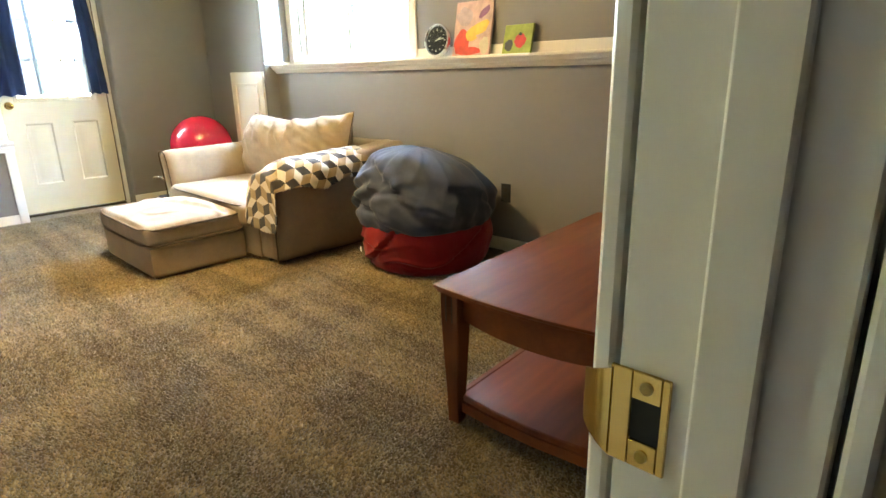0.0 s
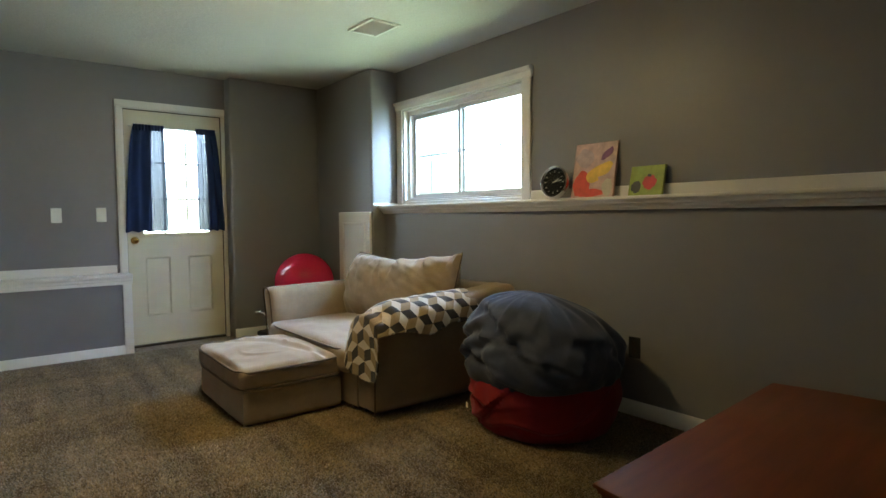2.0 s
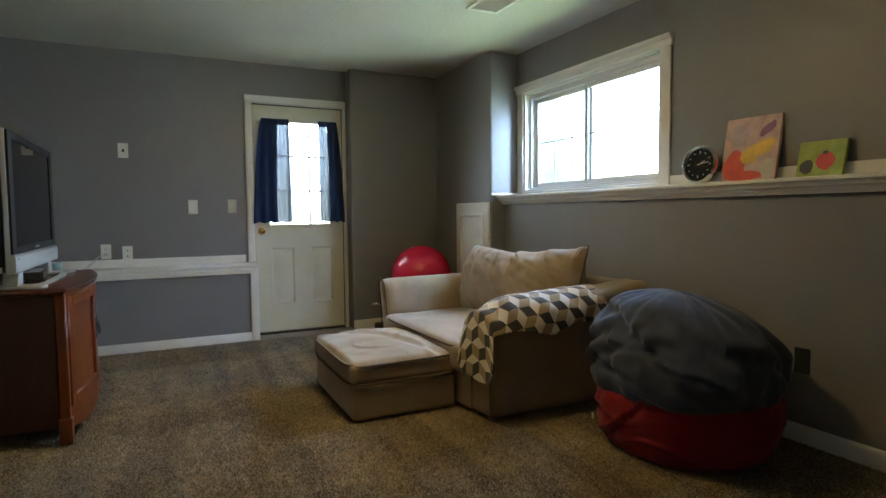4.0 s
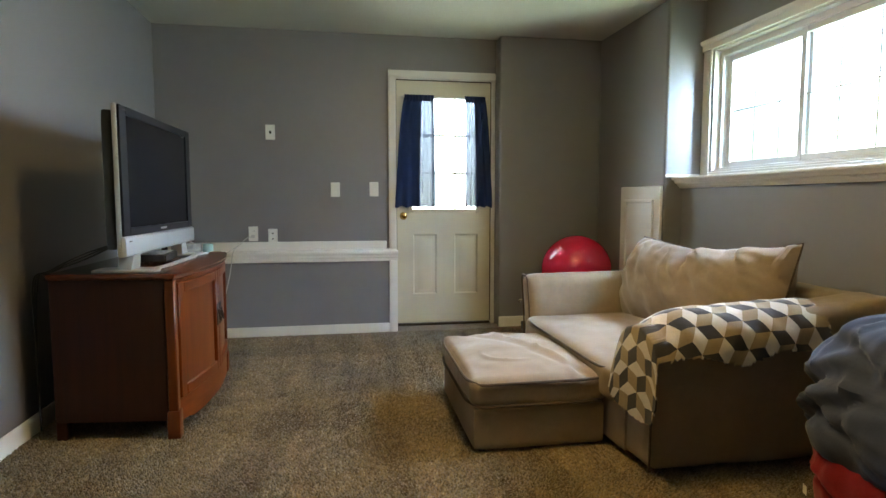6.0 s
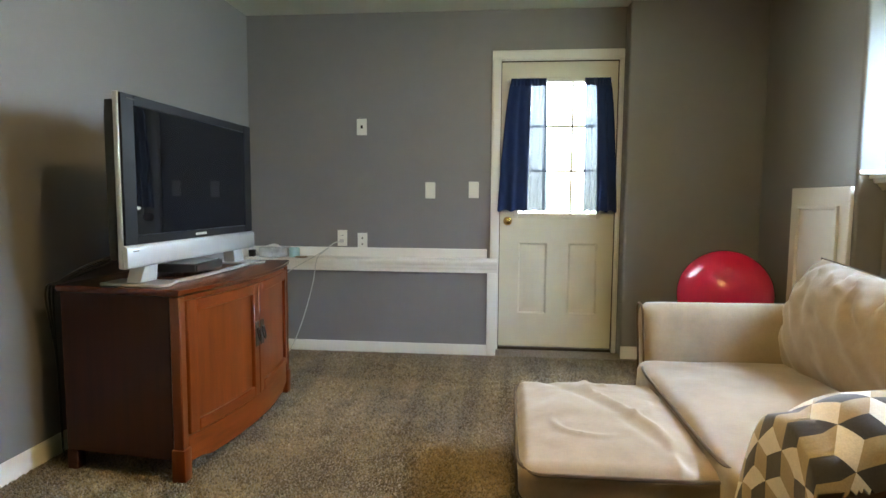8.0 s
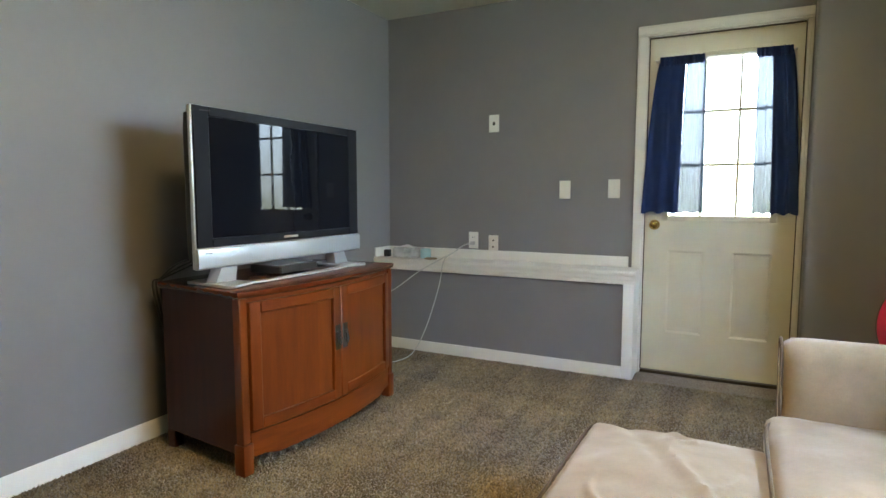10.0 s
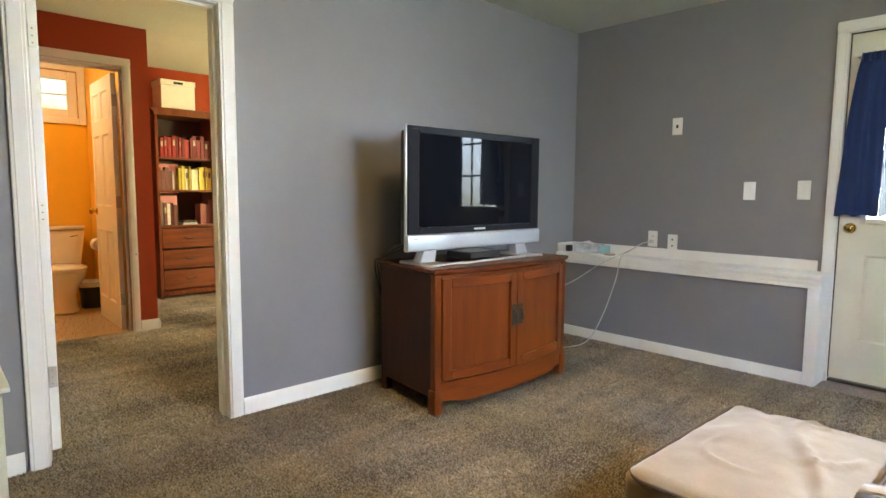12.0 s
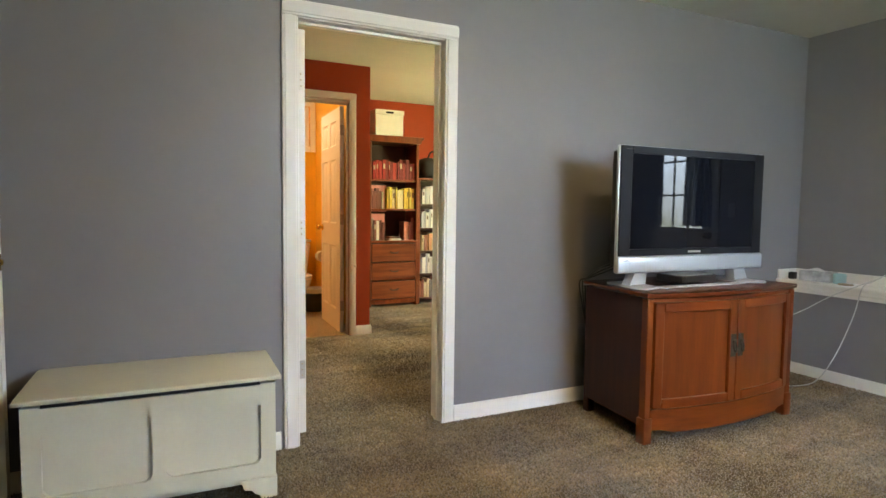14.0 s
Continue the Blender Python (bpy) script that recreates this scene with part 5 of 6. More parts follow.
for a, b in zip(rings, rings[1:]):
    for k in range(len(a)):
        j = (k + 1) % len(a)
        bm.faces.new((a[k], a[j], b[j], b[k]))
bm.faces.new(rings[0][::-1]), bm.faces.new(rings[-1])
bmesh.ops.recalc_face_normals(bm, faces=bm.faces[:])
part("top_board", bm, CHERRYT, cab, "dark polished cherry top")
# sides, back and bottom take the darkened cherry, so their shade is painted in
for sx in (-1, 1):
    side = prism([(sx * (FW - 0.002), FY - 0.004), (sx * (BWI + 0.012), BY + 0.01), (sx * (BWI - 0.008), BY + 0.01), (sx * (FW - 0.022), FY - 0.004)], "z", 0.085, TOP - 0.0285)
    part("side_panel", side, CHERRY_SHADED, cab, "cherry side, darkened to paint its shade")
    part("front_post", box(sx * FW, sx * (FW - 0.040), FY - 0.035, FY + 0.006, 0.002, TOP - 0.029, 0.004), CHERRY, cab)
    part("foot_block", box(sx * (FW + 0.006), sx * (FW - 0.046), FY - 0.041, FY + 0.013, 0.002, 0.128, 0.005, 2), CHERRY, cab, "square cherry foot")
    part("back_leg", box(sx * (BWI + 0.011), sx * (BWI - 0.035), BY + 0.005, BY + 0.05, 0.002, 0.0845, 0.003), CHERRY_SHADED, cab)
part("back_panel", box(-BWI, BWI, BY, BY + 0.009, 0.09, TOP - 0.03, 0), CHERRY_SHADED, cab)
part("bottom_board", box(-BWI, BWI, BY + 0.0095, FY - 0.04, 0.09, 0.108, 0), CHERRY_SHADED, cab)
part("top_rail", bow_front(-FW + 0.0405, FW - 0.0405, FY - 0.010, 0.690, TOP - 0.0285, 0.02, 12), CHERRYH, cab)
bm = bow_front(-FW + 0.0405, FW - 0.0405, FY - 0.006, 0.050, 0.166, 0.02, 16)
for v in bm.verts:
    if v.co.z < 0.1:
        v.co.z += 0.016 * (abs(v.co.x) > 0.40)
part("apron", bm, CHERRYH, cab, "curved cherry apron")


def cab_door(x0, x1, pull_x):
    d = part("door", bow_front(x0 + 0.048, x1 - 0.048, FY - 0.014, 0.218, 0.642, 0.008, 8), CHERRY, cab, "cherry door with a sunk panel")
    part("stile", bow_front(x0, x0 + 0.048, FY + 0.002, 0.172, 0.688, 0.020, 3, bev=0.003), CHERRY, d)
    part("stile", bow_front(x1 - 0.048, x1, FY + 0.002, 0.172, 0.688, 0.020, 3, bev=0.003), CHERRY, d)
    part("rail", bow_front(x0 + 0.0485, x1 - 0.0485, FY + 0.002, 0.642, 0.688, 0.020, 8, bev=0.003), CHERRYH, d)
    part("rail", bow_front(x0 + 0.0485, x1 - 0.0485, FY + 0.002, 0.172, 0.218, 0.020, 8, bev=0.003), CHERRYH, d)
    y = FY + 0.002 + bow(pull_x)
    part("handle_plate", box(pull_x - 0.018, pull_x + 0.018, y + 0.0004, y + 0.004, 0.400, 0.515, 0.001), PEWTER, d, "dark metal plate with a drop pull")
    part("drop_pull", tube(curve_pts([(pull_x - 0.009, y + 0.006, 0.478), (pull_x - 0.010, y + 0.014, 0.445), (pull_x, y + 0.017, 0.425), (pull_x + 0.010, y + 0.014, 0.445), (pull_x + 0.009, y + 0.006, 0.478)], 4), 0.004, 6), PEWTER, d)
    part("pivot", box(pull_x - 0.012, pull_x + 0.012, y + 0.004, y + 0.013, 0.474, 0.486, 0.002), PEWTER, d)


cab_door(-FW + 0.044, -0.0015, -0.026)
cab_door(0.0015, FW - 0.044, 0.026)

# ---- television: silver and black, on a silver pedestal ----
tv = thing("television", pose(-3.885, 0.03, 0.7365, 0, 0, -1.2), "flat television with a silver frame and glossy black screen", "television")
hw = 0.518
part("back_shell", soft_box(-hw + 0.012, hw - 0.012, -0.074, -0.0235, 0.10, 0.69, 0.018, n=6), BLACKM, tv)
part("side_frame", boxes([(-hw, hw, -0.024, -0.004, 0.074, 0.712)], 0.006, 2), SILVER, tv, "silver outer frame")
part("bezel", boxes([(-hw + 0.006, -hw + 0.078, -0.004, 0.006, 0.160, 0.708), (hw - 0.078, hw - 0.006, -0.004, 0.006, 0.160, 0.708), (-hw + 0.0785, hw - 0.0785, -0.004, 0.006, 0.672, 0.708), (-hw + 0.0785, hw - 0.0785, -0.004, 0.006, 0.160, 0.194)], 0.002), BLACKG, tv, "gloss black bezel")
part("screen", box(-hw + 0.0785, hw - 0.0785, -0.006, 0.001, 0.1945, 0.6715, 0), SCREEN, tv, "dark reflective screen")
part("lower_bar", prism([(0.008, 0.159), (0.016, 0.150), (0.016, 0.082), (0.008, 0.074), (-0.004, 0.074), (-0.004, 0.159)], "x", -hw, hw, 0.002), SILVER, tv, "silver bar under the screen")
part("maker_mark", box(-0.045, 0.045, 0.0062, 0.0072, 0.172, 0.182, 0), GRILLE, tv, "small pale maker's mark")
part("series_mark", box(hw - 0.085, hw - 0.035, 0.0062, 0.0072, 0.690, 0.694, 0), PEWTER, tv)
part("control_mark", box(hw - 0.065, hw - 0.03, 0.0162, 0.0168, 0.136, 0.140, 0), PEWTER, tv)
for sx in (-1, 1):
    part("leg", prism([(sx * 0.40, 0.0735), (sx * 0.315, 0.0735), (sx * 0.325, 0.012), (sx * 0.43, 0.012)], "y", -0.060, 0.000, 0.003), SILVER, tv)
    part("foot", prism([(sx * 0.315, -0.16), (sx * 0.44, -0.16), (sx * 0.455, 0.09), (sx * 0.43, 0.115), (sx * 0.315, 0.085)], "z", 0.001, 0.012, 0.002), SILVER, tv)
part("base_bar", prism([(-0.314, 0.052), (-0.20, 0.066), (0.20, 0.066), (0.314, 0.052), (0.314, 0.083), (0.20, 0.100), (-0.20, 0.100), (-0.314, 0.083)], "z", 0.001, 0.011, 0.002), SILVER, tv, "silver pedestal bar")
dvd = thing("disc_player", pose(-3.905, -0.03, 0.7385, 0, 0, 4), "small grey and black disc player under the television", "disc player")
part("body", box(-0.135, 0.135, -0.085, 0.085, 0.0105, 0.046, 0.004), BLACKM, dvd)
part("front", box(-0.134, 0.134, 0.0852, 0.092, 0.012, 0.044, 0.002), PEWTER, dvd, "grey front strip")
part("top_plate", box(-0.120, 0.120, -0.07, 0.078, 0.0462, 0.049, 0.001), SILVER, dvd)
for k, (a, b) in enumerate(((-0.10, 0), (0.10, 0))):
    part("foot", box(a - 0.01, a + 0.01, -0.01, 0.01, -0.001, 0.0104, 0.001), BLACKM, dvd)
cables = thing("cable_bundle", pose(0, 0, 0), "black cables hanging behind the television", "cable")
for k in range(3):
    part("cable", tube(curve_pts([(-3.52 + 0.03 * k, -0.05, 0.86), (-3.46 + 0.02 * k, -0.16, 0.80 + 0.01 * k), (-3.45, -0.30, 0.743 + 0.004 * k), (-3.50 + 0.02 * k, -0.372, 0.70), (-3.56, -0.42, 0.4), (-3.58, -0.43, 0.01)], 8), 0.004, 6), BLACKC, cables)

# ---- things on the wall by the door ----
def wall_plate(y, z, kind, label):
    w = thing("wall_plate", pose(-5.525, y, z), label, "switch" if kind == "switch" else "wall plate")
    part("plate", prism([(-0.036, -0.058), (0.036, -0.058), (0.036, 0.058), (-0.036, 0.058)], "x", 0.001, 0.006, 0.002), PLATE, w)
    if kind == "switch":
        part("toggle", prism([(-0.0045, -0.008), (0.0045, -0.008), (0.0045, 0.006), (-0.0045, 0.006)], "x", 0.0062, 0.016, 0.001), PLATE, w)
    if kind == "jack":
        part("port", box(0.0062, 0.0072, -0.008, 0.008, -0.011, 0.011, 0), DARKSLOT, w)
    if kind == "outlet":
        for dz in (-0.020, 0.020):
            o = part("socket", moved(lathe([(0.017, 0), (0.017, 0.0018), (0, 0.0018)], 18), Matrix.Translation((0.0062, 0, dz)) @ Matrix.Rotation(radians(90), 4, "Y")), PLATE, w)
            for dy in (-0.006, 0.006):
                part("slot", box(0.0081, 0.0086, dy - 0.0012, dy + 0.0012, dz - 0.004, dz + 0.005, 0), DARKSLOT, o)
    if kind == "coax":
        for dz in (-0.022, 0.022):
            part("port", moved(lathe([(0.006, 0), (0.006, 0.006), (0, 0.006)], 12), Matrix.Translation((0.0062, 0, dz)) @ Matrix.Rotation(radians(90), 4, "Y")), PEWTER, w)
    return w


wall_plate(0.379, 1.583, "jack", "white wall plate with one dark port")
wall_plate(0.874, 1.136, "blank", "plain white blank wall plate")
wall_plate(1.183, 1.141, "switch", "white light switch beside the door")
wall_plate(0.232, 0.787, "outlet", "white power outlet with a plugged-in cable")
wall_plate(0.381, 0.768, "coax", "white wall plate with two cable ports")
bo = thing("wall_outlet", pose(-1.863, 3.19, 0.378, 0, 0, -90), "dark power outlet low on the grey half-wall", "power outlet")
part("plate", box(0.001, 0.006, -0.036, 0.036, -0.058, 0.058, 0.002), BLACKM, bo)
for dz in (-0.020, 0.020):
    part("socket", moved(lathe([(0.016, 0), (0.016, 0.002), (0, 0.002)], 16), Matrix.Translation((0.0062, 0, dz)) @ Matrix.Rotation(radians(90), 4, "Y")), PEWTER, bo)

cord = thing("white_cable", pose(0, 0, 0), "thin white cable running from the outlet down to the carpet", "cable")
part("plug", box(-5.517, -5.490, 0.218, 0.246, 0.755, 0.780, 0.004), CORD, cord)
part("cable", tube(curve_pts([(-5.492, 0.232, 0.766), (-5.45, 0.19, 0.755), (-5.36, 0.14, 0.700), (-5.288, 0.115, 0.655), (-5.262, 0.09, 0.48), (-5.20, 0.03, 0.22), (-5.12, -0.03, 0.05), (-5.02, -0.10, 0.006), (-4.80, -0.20, 0.006), (-4.60, -0.30, 0.006)], 8), 0.0035, 6), CORD, cord)
part("cable", tube(curve_pts([(-5.400, 0.168, 0.726), (-5.300, 0.08, 0.664), (-5.26, -0.06, 0.58), (-5.16, -0.20, 0.46), (-4.95, -0.33, 0.36), (-4.62, -0.40, 0.30)], 8), 0.003, 6), CORD, cord)

# small things on the low ledge
tb = thing("tissue_box", pose(-5.415, -0.235, 0.657, 0, 0, 8), "grey patterned tissue box with a tissue pulled out", "tissue box")
part("box", box(-0.058, 0.058, -0.10, 0.10, 0.0, 0.068, 0.004), TISSUE, tb)
part("tissue", sheet(lambda u, v: (-0.03 + 0.06 * v + 0.01 * math.sin(9 * u), -0.09 + 0.14 * u, 0.070 + 0.035 * math.sin(3.1 * u) * (0.5 + 0.5 * math.cos(5 * v + 3 * u)) * math.sin(3.1 * v)), 14, 10, 0.0008), PAPER, tb, "crumpled white tissue")
cnd = thing("candle", pose(-5.40, -0.085, 0.657), "pale teal jar candle on the white ledge", "candle")
part("jar", lathe([(0, 0.0), (0.034, 0.0), (0.038, 0.01), (0.038, 0.062), (0.033, 0.066), (0.033, 0.055), (0, 0.055)], 24), TEAL, cnd)
cst = thing("coaster", pose(-5.355, -0.02, 0.657), "round brown coaster on the white ledge", "coaster")
part("disc", lathe([(0, 0.0), (0.042, 0.0), (0.045, 0.004), (0.042, 0.008), (0, 0.008)], 24), TANW, cst)
adp = thing("power_adapter", pose(-5.37, -0.385, 0.657, 0, 0, 5), "small black power adapter on the white ledge", "adapter")
part("body", soft_box(-0.022, 0.022, -0.020, 0.020, 0.0005, 0.050, 0.005, n=5), BLACKM, adp)
ppr = thing("paper_stack", pose(-5.45, -0.345, 0.657, 0, 0, -6), "loose white papers on the ledge", "paper")
part("sheet", box(-0.05, 0.04, -0.08, 0.05, 0.0, 0.016, 0.003), PAPER, ppr)

# access panel beside the window
ap = thing("access_panel", pose(0, 0, 0), "white painted raised-panel board on the boxed-out corner", "wall panel")
part("board", box(-4.915, -4.362, 3.030, 3.053, 0.089, 1.150, 0.004), TRIM, ap)
bm = raised_panel(0, 0.36, 0.0, 0.90, 0, 1, 0.012)
part("field", moved(bm, Matrix.Translation((-4.815, 3.0285, 0.135)) @ Matrix(((0, 1, 0, 0), (-1, 0, 0, 0), (0, 0, 1, 0), (0, 0, 0, 1)))), TRIM, ap)
part("rim", boxes([(-4.835, -4.815, 3.014, 3.0298, 0.115, 1.055), (-4.455, -4.435, 3.014, 3.0298, 0.115, 1.055), (-4.8148, -4.4552, 3.014, 3.0298, 1.035, 1.055), (-4.8148, -4.4552, 3.014, 3.0298, 0.115, 0.135)], 0.003), TRIM, ap)

# ball on its exercise frame
stp = thing("stepper", pose(-5.02, 2.62, 0, 0, 0, 15), "dark low exercise stepper with a bent chrome handle", "exercise machine")
part("base", soft_box(-0.26, 0.16, -0.23, 0.26, 0.001, 0.085, 0.02, n=8), BLACKM, stp)
part("pad", soft_box(-0.14, 0.14, -0.02, 0.24, 0.086, 0.225, 0.03, n=8), BLACKM, stp)
part("handle", tube(curve_pts([(-0.08, -0.19, 0.085), (-0.07, -0.23, 0.20), (-0.10, -0.27, 0.262), (-0.17, -0.28, 0.27), (-0.21, -0.27, 0.25)], 6), 0.011, 10), CHROME, stp)
part("strut", tube([(0.02, -0.20, 0.08), (0.09, -0.25, 0.22)], 0.016, 10), NICKEL, stp)
tagged(part("exercise_ball", lathe([(0.272 * math.sin(math.pi * k / 40), 0.506 - 0.272 * math.cos(math.pi * k / 40)) for k in range(41)], 64, (-5.045, 2.735, 0)), BALL), "shiny red inflatable exercise ball in the corner", "exercise ball")

# ---- things on the window ledge ----
LZ = 1.2035
ck = thing("clock", pose(-2.463, 3.232, LZ + 0.104, 0, 0, 3), "round chrome table clock with a black dial", "clock")
rx = Matrix.Rotation(radians(82), 4, "X")
part("case", moved(lathe([(0, -0.055), (0.055, -0.050), (0.092, -0.026), (0.104, 0.004), (0.102, 0.020), (0.094, 0.026), (0.086, 0.018), (0.084, 0.012), (0, 0.012)], 48), rx), CHROME, ck)
dial = part("dial", moved(lathe([(0, 0.0145), (0.0835, 0.0145), (0.0835, 0.0125)], 40), rx), BLACKG, ck)
for k in range(12):
    a = k * math.pi / 6
    L = 0.013 if k % 3 == 0 else 0.008
    part("hour_mark", moved(box(-0.0028, 0.0028, -L / 2, L / 2, 0.0148, 0.0156, 0), rx @ Matrix.Rotation(a, 4, "Z") @ Matrix.Translation((0, 0.066, 0))), PLATE, dial)
part("hour_pointer", moved(box(-0.003, 0.003, -0.008, 0.040, 0.016, 0.017, 0), rx @ Matrix.Rotation(radians(-62), 4, "Z")), PLATE, ck)
part("minute_pointer", moved(box(-0.0022, 0.0022, -0.01, 0.062, 0.0175, 0.0185, 0), rx @ Matrix.Rotation(radians(-80), 4, "Z")), PLATE, ck)
part("glass", moved(lathe([(0.0855, 0.020), (0.06, 0.023), (0, 0.0245)], 40), rx), GLASS, ck)


def blob(cx, cz, rx_, rz_, seed, y, n=28, rough=0.12, turn=0.0):
    """A flat daub of paint with an uneven outline."""
    bm = bmesh.new()
    vs = []
    for k in range(n):
        a = 2 * math.pi * k / n
        r = 1 + rough * noise.noise(Vector((math.cos(a) * 1.7 + seed, math.sin(a) * 1.7, seed)))* 2
        x, z = r * rx_ * math.cos(a), r * rz_ * math.sin(a)
        vs.append(bm.verts.new((cx + x * math.cos(turn) - z * math.sin(turn), y, cz + x * math.sin(turn) + z * math.cos(turn))))
    f = bm.faces.new(vs)
    bm.normal_update()
    if f.normal.y > 0:
        bmesh.ops.reverse_faces(bm, faces=bm.faces[:])
    ext = bmesh.ops.extrude_face_region(bm, geom=bm.faces[:])
    for v in ext["geom"]:
        if isinstance(v, bmesh.types.BMVert):
            v.co.y += -0.0012
    bmesh.ops.recalc_face_normals(bm, faces=bm.faces[:])
    return bm


def paint(name, col):
    return surface(name, col, rough=0.5, fine=35, coarse=14, var=0.25, bump=0.3)


P_PINK, P_RED, P_YEL, P_PURP, P_LILAC = paint("pink_paint", (0.62, 0.42, 0.40)), paint("red_paint", (0.66, 0.07, 0.05)), paint("yellow_paint", (0.78, 0.50, 0.08)), paint("purple_paint", (0.22, 0.08, 0.20)), paint("lilac_paint", (0.50, 0.38, 0.42))
P_GREEN, P_DKG, P_TOM = paint("leaf_green_paint", (0.30, 0.38, 0.06)), paint("dark_green_paint", (0.03, 0.035, 0.03)), paint("tomato_paint", (0.60, 0.04, 0.035))
art = thing("painting", pose(-2.215, 3.256, LZ + 0.002, -11, 0, 2), "unframed canvas of abstract vegetables in pink, red and yellow", "painting", "canvases on the ledge")
part("canvas", box(-0.148, 0.148, 0.0, 0.020, 0.0, 0.335, 0.003), P_PINK, art)
part("daub", blob(-0.075, 0.085, 0.060, 0.075, 1.2, -0.0008), P_RED, art, "red pepper shape")
part("daub", blob(-0.02, 0.030, 0.105, 0.024, 8.2, -0.0004), P_RED, art)
part("daub", blob(0.050, 0.165, 0.095, 0.034, 3.4, -0.0016, turn=0.35), P_YEL, art, "yellow squash shape")
part("daub", blob(-0.005, 0.120, 0.045, 0.030, 5.1, -0.002, turn=-0.4), P_YEL, art)
part("daub", blob(0.085, 0.262, 0.052, 0.021, 2.7, -0.0012, turn=0.75), P_PURP, art, "purple aubergine shape")
part("daub", blob(-0.070, 0.245, 0.065, 0.055, 6.3, -0.0006), P_LILAC, art)
part("daub", blob(0.105, 0.060, 0.032, 0.05, 4.6, -0.0006), CREAMW, art)
art2 = thing("painting", pose(-1.868, 3.268, LZ + 0.002, -13, 0, -3), "small unframed canvas of a tomato on leaf green", "painting", "canvases on the ledge")
part("canvas", box(-0.108, 0.108, 0.0, 0.018, 0.0, 0.172, 0.003), P_GREEN, art2)
part("daub", blob(0.022, 0.078, 0.043, 0.042, 1.9, -0.0010), P_TOM, art2, "red tomato shape")
part("daub", blob(-0.058, 0.052, 0.034, 0.032, 3.9, -0.0006), P_DKG, art2, "dark avocado shape")
part("daub", blob(0.02, 0.114, 0.014, 0.008, 2.2, -0.0022), P_DKG, art2)

# ---- toy chest ----
tc = thing("toy_chest", pose(-1.322, -0.225, 0, 0, 0, -1.0), "pale sage painted wooden toy chest with a flat lid", "chest")
TW, TF, TBK, TH = 0.405, 0.195, -0.215, 0.482
part("lid", soft_box(-TW - 0.022, TW + 0.022, TBK - 0.004, TF + 0.020, TH - 0.020, TH, 0.007, n=6), CHESTP, tc)
pz0, pz1 = 0.140, 0.385
pl = [(-TW + 0.055, -0.022), (0.022, TW - 0.055)]


fr = []
fr += [(-TW, -TW + 0.055, TF - 0.026, TF, 0.085, 0.450), (TW - 0.055, TW, TF - 0.026, TF, 0.085, 0.450), (-0.022, 0.022, TF - 0.026, TF, pz0, pz1),
       (-TW + 0.055, TW - 0.055, TF - 0.026, TF, 0.085, pz0), (-TW + 0.055, TW - 0.055, TF - 0.026, TF, pz1, 0.445)]
part("front_frame", boxes(fr, 0), CHESTP, tc)
for a, b in pl:
    part("panel", box(a - 0.004, b + 0.004, TF - 0.0255, TF - 0.0165, pz0 - 0.004, pz1 + 0.004, 0), CHESTP, tc)
    for cx, dx in ((a, 1), (b, -1)):
        for cz, dz in ((pz0, 1), (pz1, -1)):
            # filler in the corner of the opening, hollowed to a quarter round
            hollow = [(cx, cz), (cx + dx * 0.022, cz)] + [(cx + dx * (0.022 - 0.019 * math.sin(q)), cz + dz * (0.022 - 0.019 * math.cos(q))) for q in (0.3, 0.8, 1.27)] + [(cx, cz + dz * 0.022)]
            part("corner_block", prism(hollow, "y", TF - 0.0164, TF - 0.0008), CHESTP, tc)
# near-black filler stands for the shade in the gap below the lid
part("lid_gap_shade", box(-TW + 0.0552, TW - 0.0552, TF - 0.016, TF - 0.006, 0.4452, 0.4615, 0), DARKSLOT, tc, "dark strip painting the shade in the gap under the lid")
for sx in (-1, 1):
    part("side_panel", box(sx * TW, sx * (TW - 0.018), TBK, TF - 0.0262, 0.060, 0.4615, 0.001), CHESTP, tc)
    arm_pts = [(sx * (TW + 0.004), 0.001), (sx * (TW - 0.055), 0.001), (sx * (TW - 0.062), 0.018), (sx * (TW - 0.080), 0.026), (sx * (TW - 0.090), 0.040), (sx * (TW - 0.118), 0.046), (sx * (TW - 0.130), 0.0845), (sx * (TW + 0.004), 0.0845)]
    part("bracket_foot", prism(arm_pts, "y", TF - 0.016, TF + 0.006, 0.002), CHESTP, tc, "scrolled bracket foot")
    part("back_foot", box(sx * TW, sx * (TW - 0.06), TBK + 0.002, TBK + 0.03, 0.001, 0.0595, 0.002), CHESTP, tc)
    part("side_foot", box(sx * (TW + 0.004), sx * (TW - 0.016), TF - 0.12, TF - 0.0165, 0.001, 0.0845, 0.002), CHESTP, tc)
part("back_panel", box(-TW + 0.019, TW - 0.019, TBK, TBK + 0.012, 0.060, 0.4615, 0), CHESTP, tc)
part("bottom", box(-TW + 0.019, TW - 0.019, TBK + 0.013, TF - 0.019, 0.060, 0.080, 0), CHESTP, tc)

# ---- ceiling ----
vent = thing("ceiling_vent", pose(-3.430, 2.525, H), "white metal ceiling air vent with slats", "air vent")
part("rim", boxes([(-0.155, 0.155, -0.115, -0.088, -0.012, -0.001), (-0.155, 0.155, 0.088, 0.115, -0.012, -0.001), (-0.155, -0.128, -0.0878, 0.0878, -0.012, -0.001), (0.128, 0.155, -0.0878, 0.0878, -0.012, -0.001)], 0.003), PLATE, vent)
part("backing", box(-0.127, 0.127, -0.087, 0.087, -0.003, -0.001, 0), surface("vent_shadow_tan", (0.52, 0.46, 0.36), rough=0.7), vent)
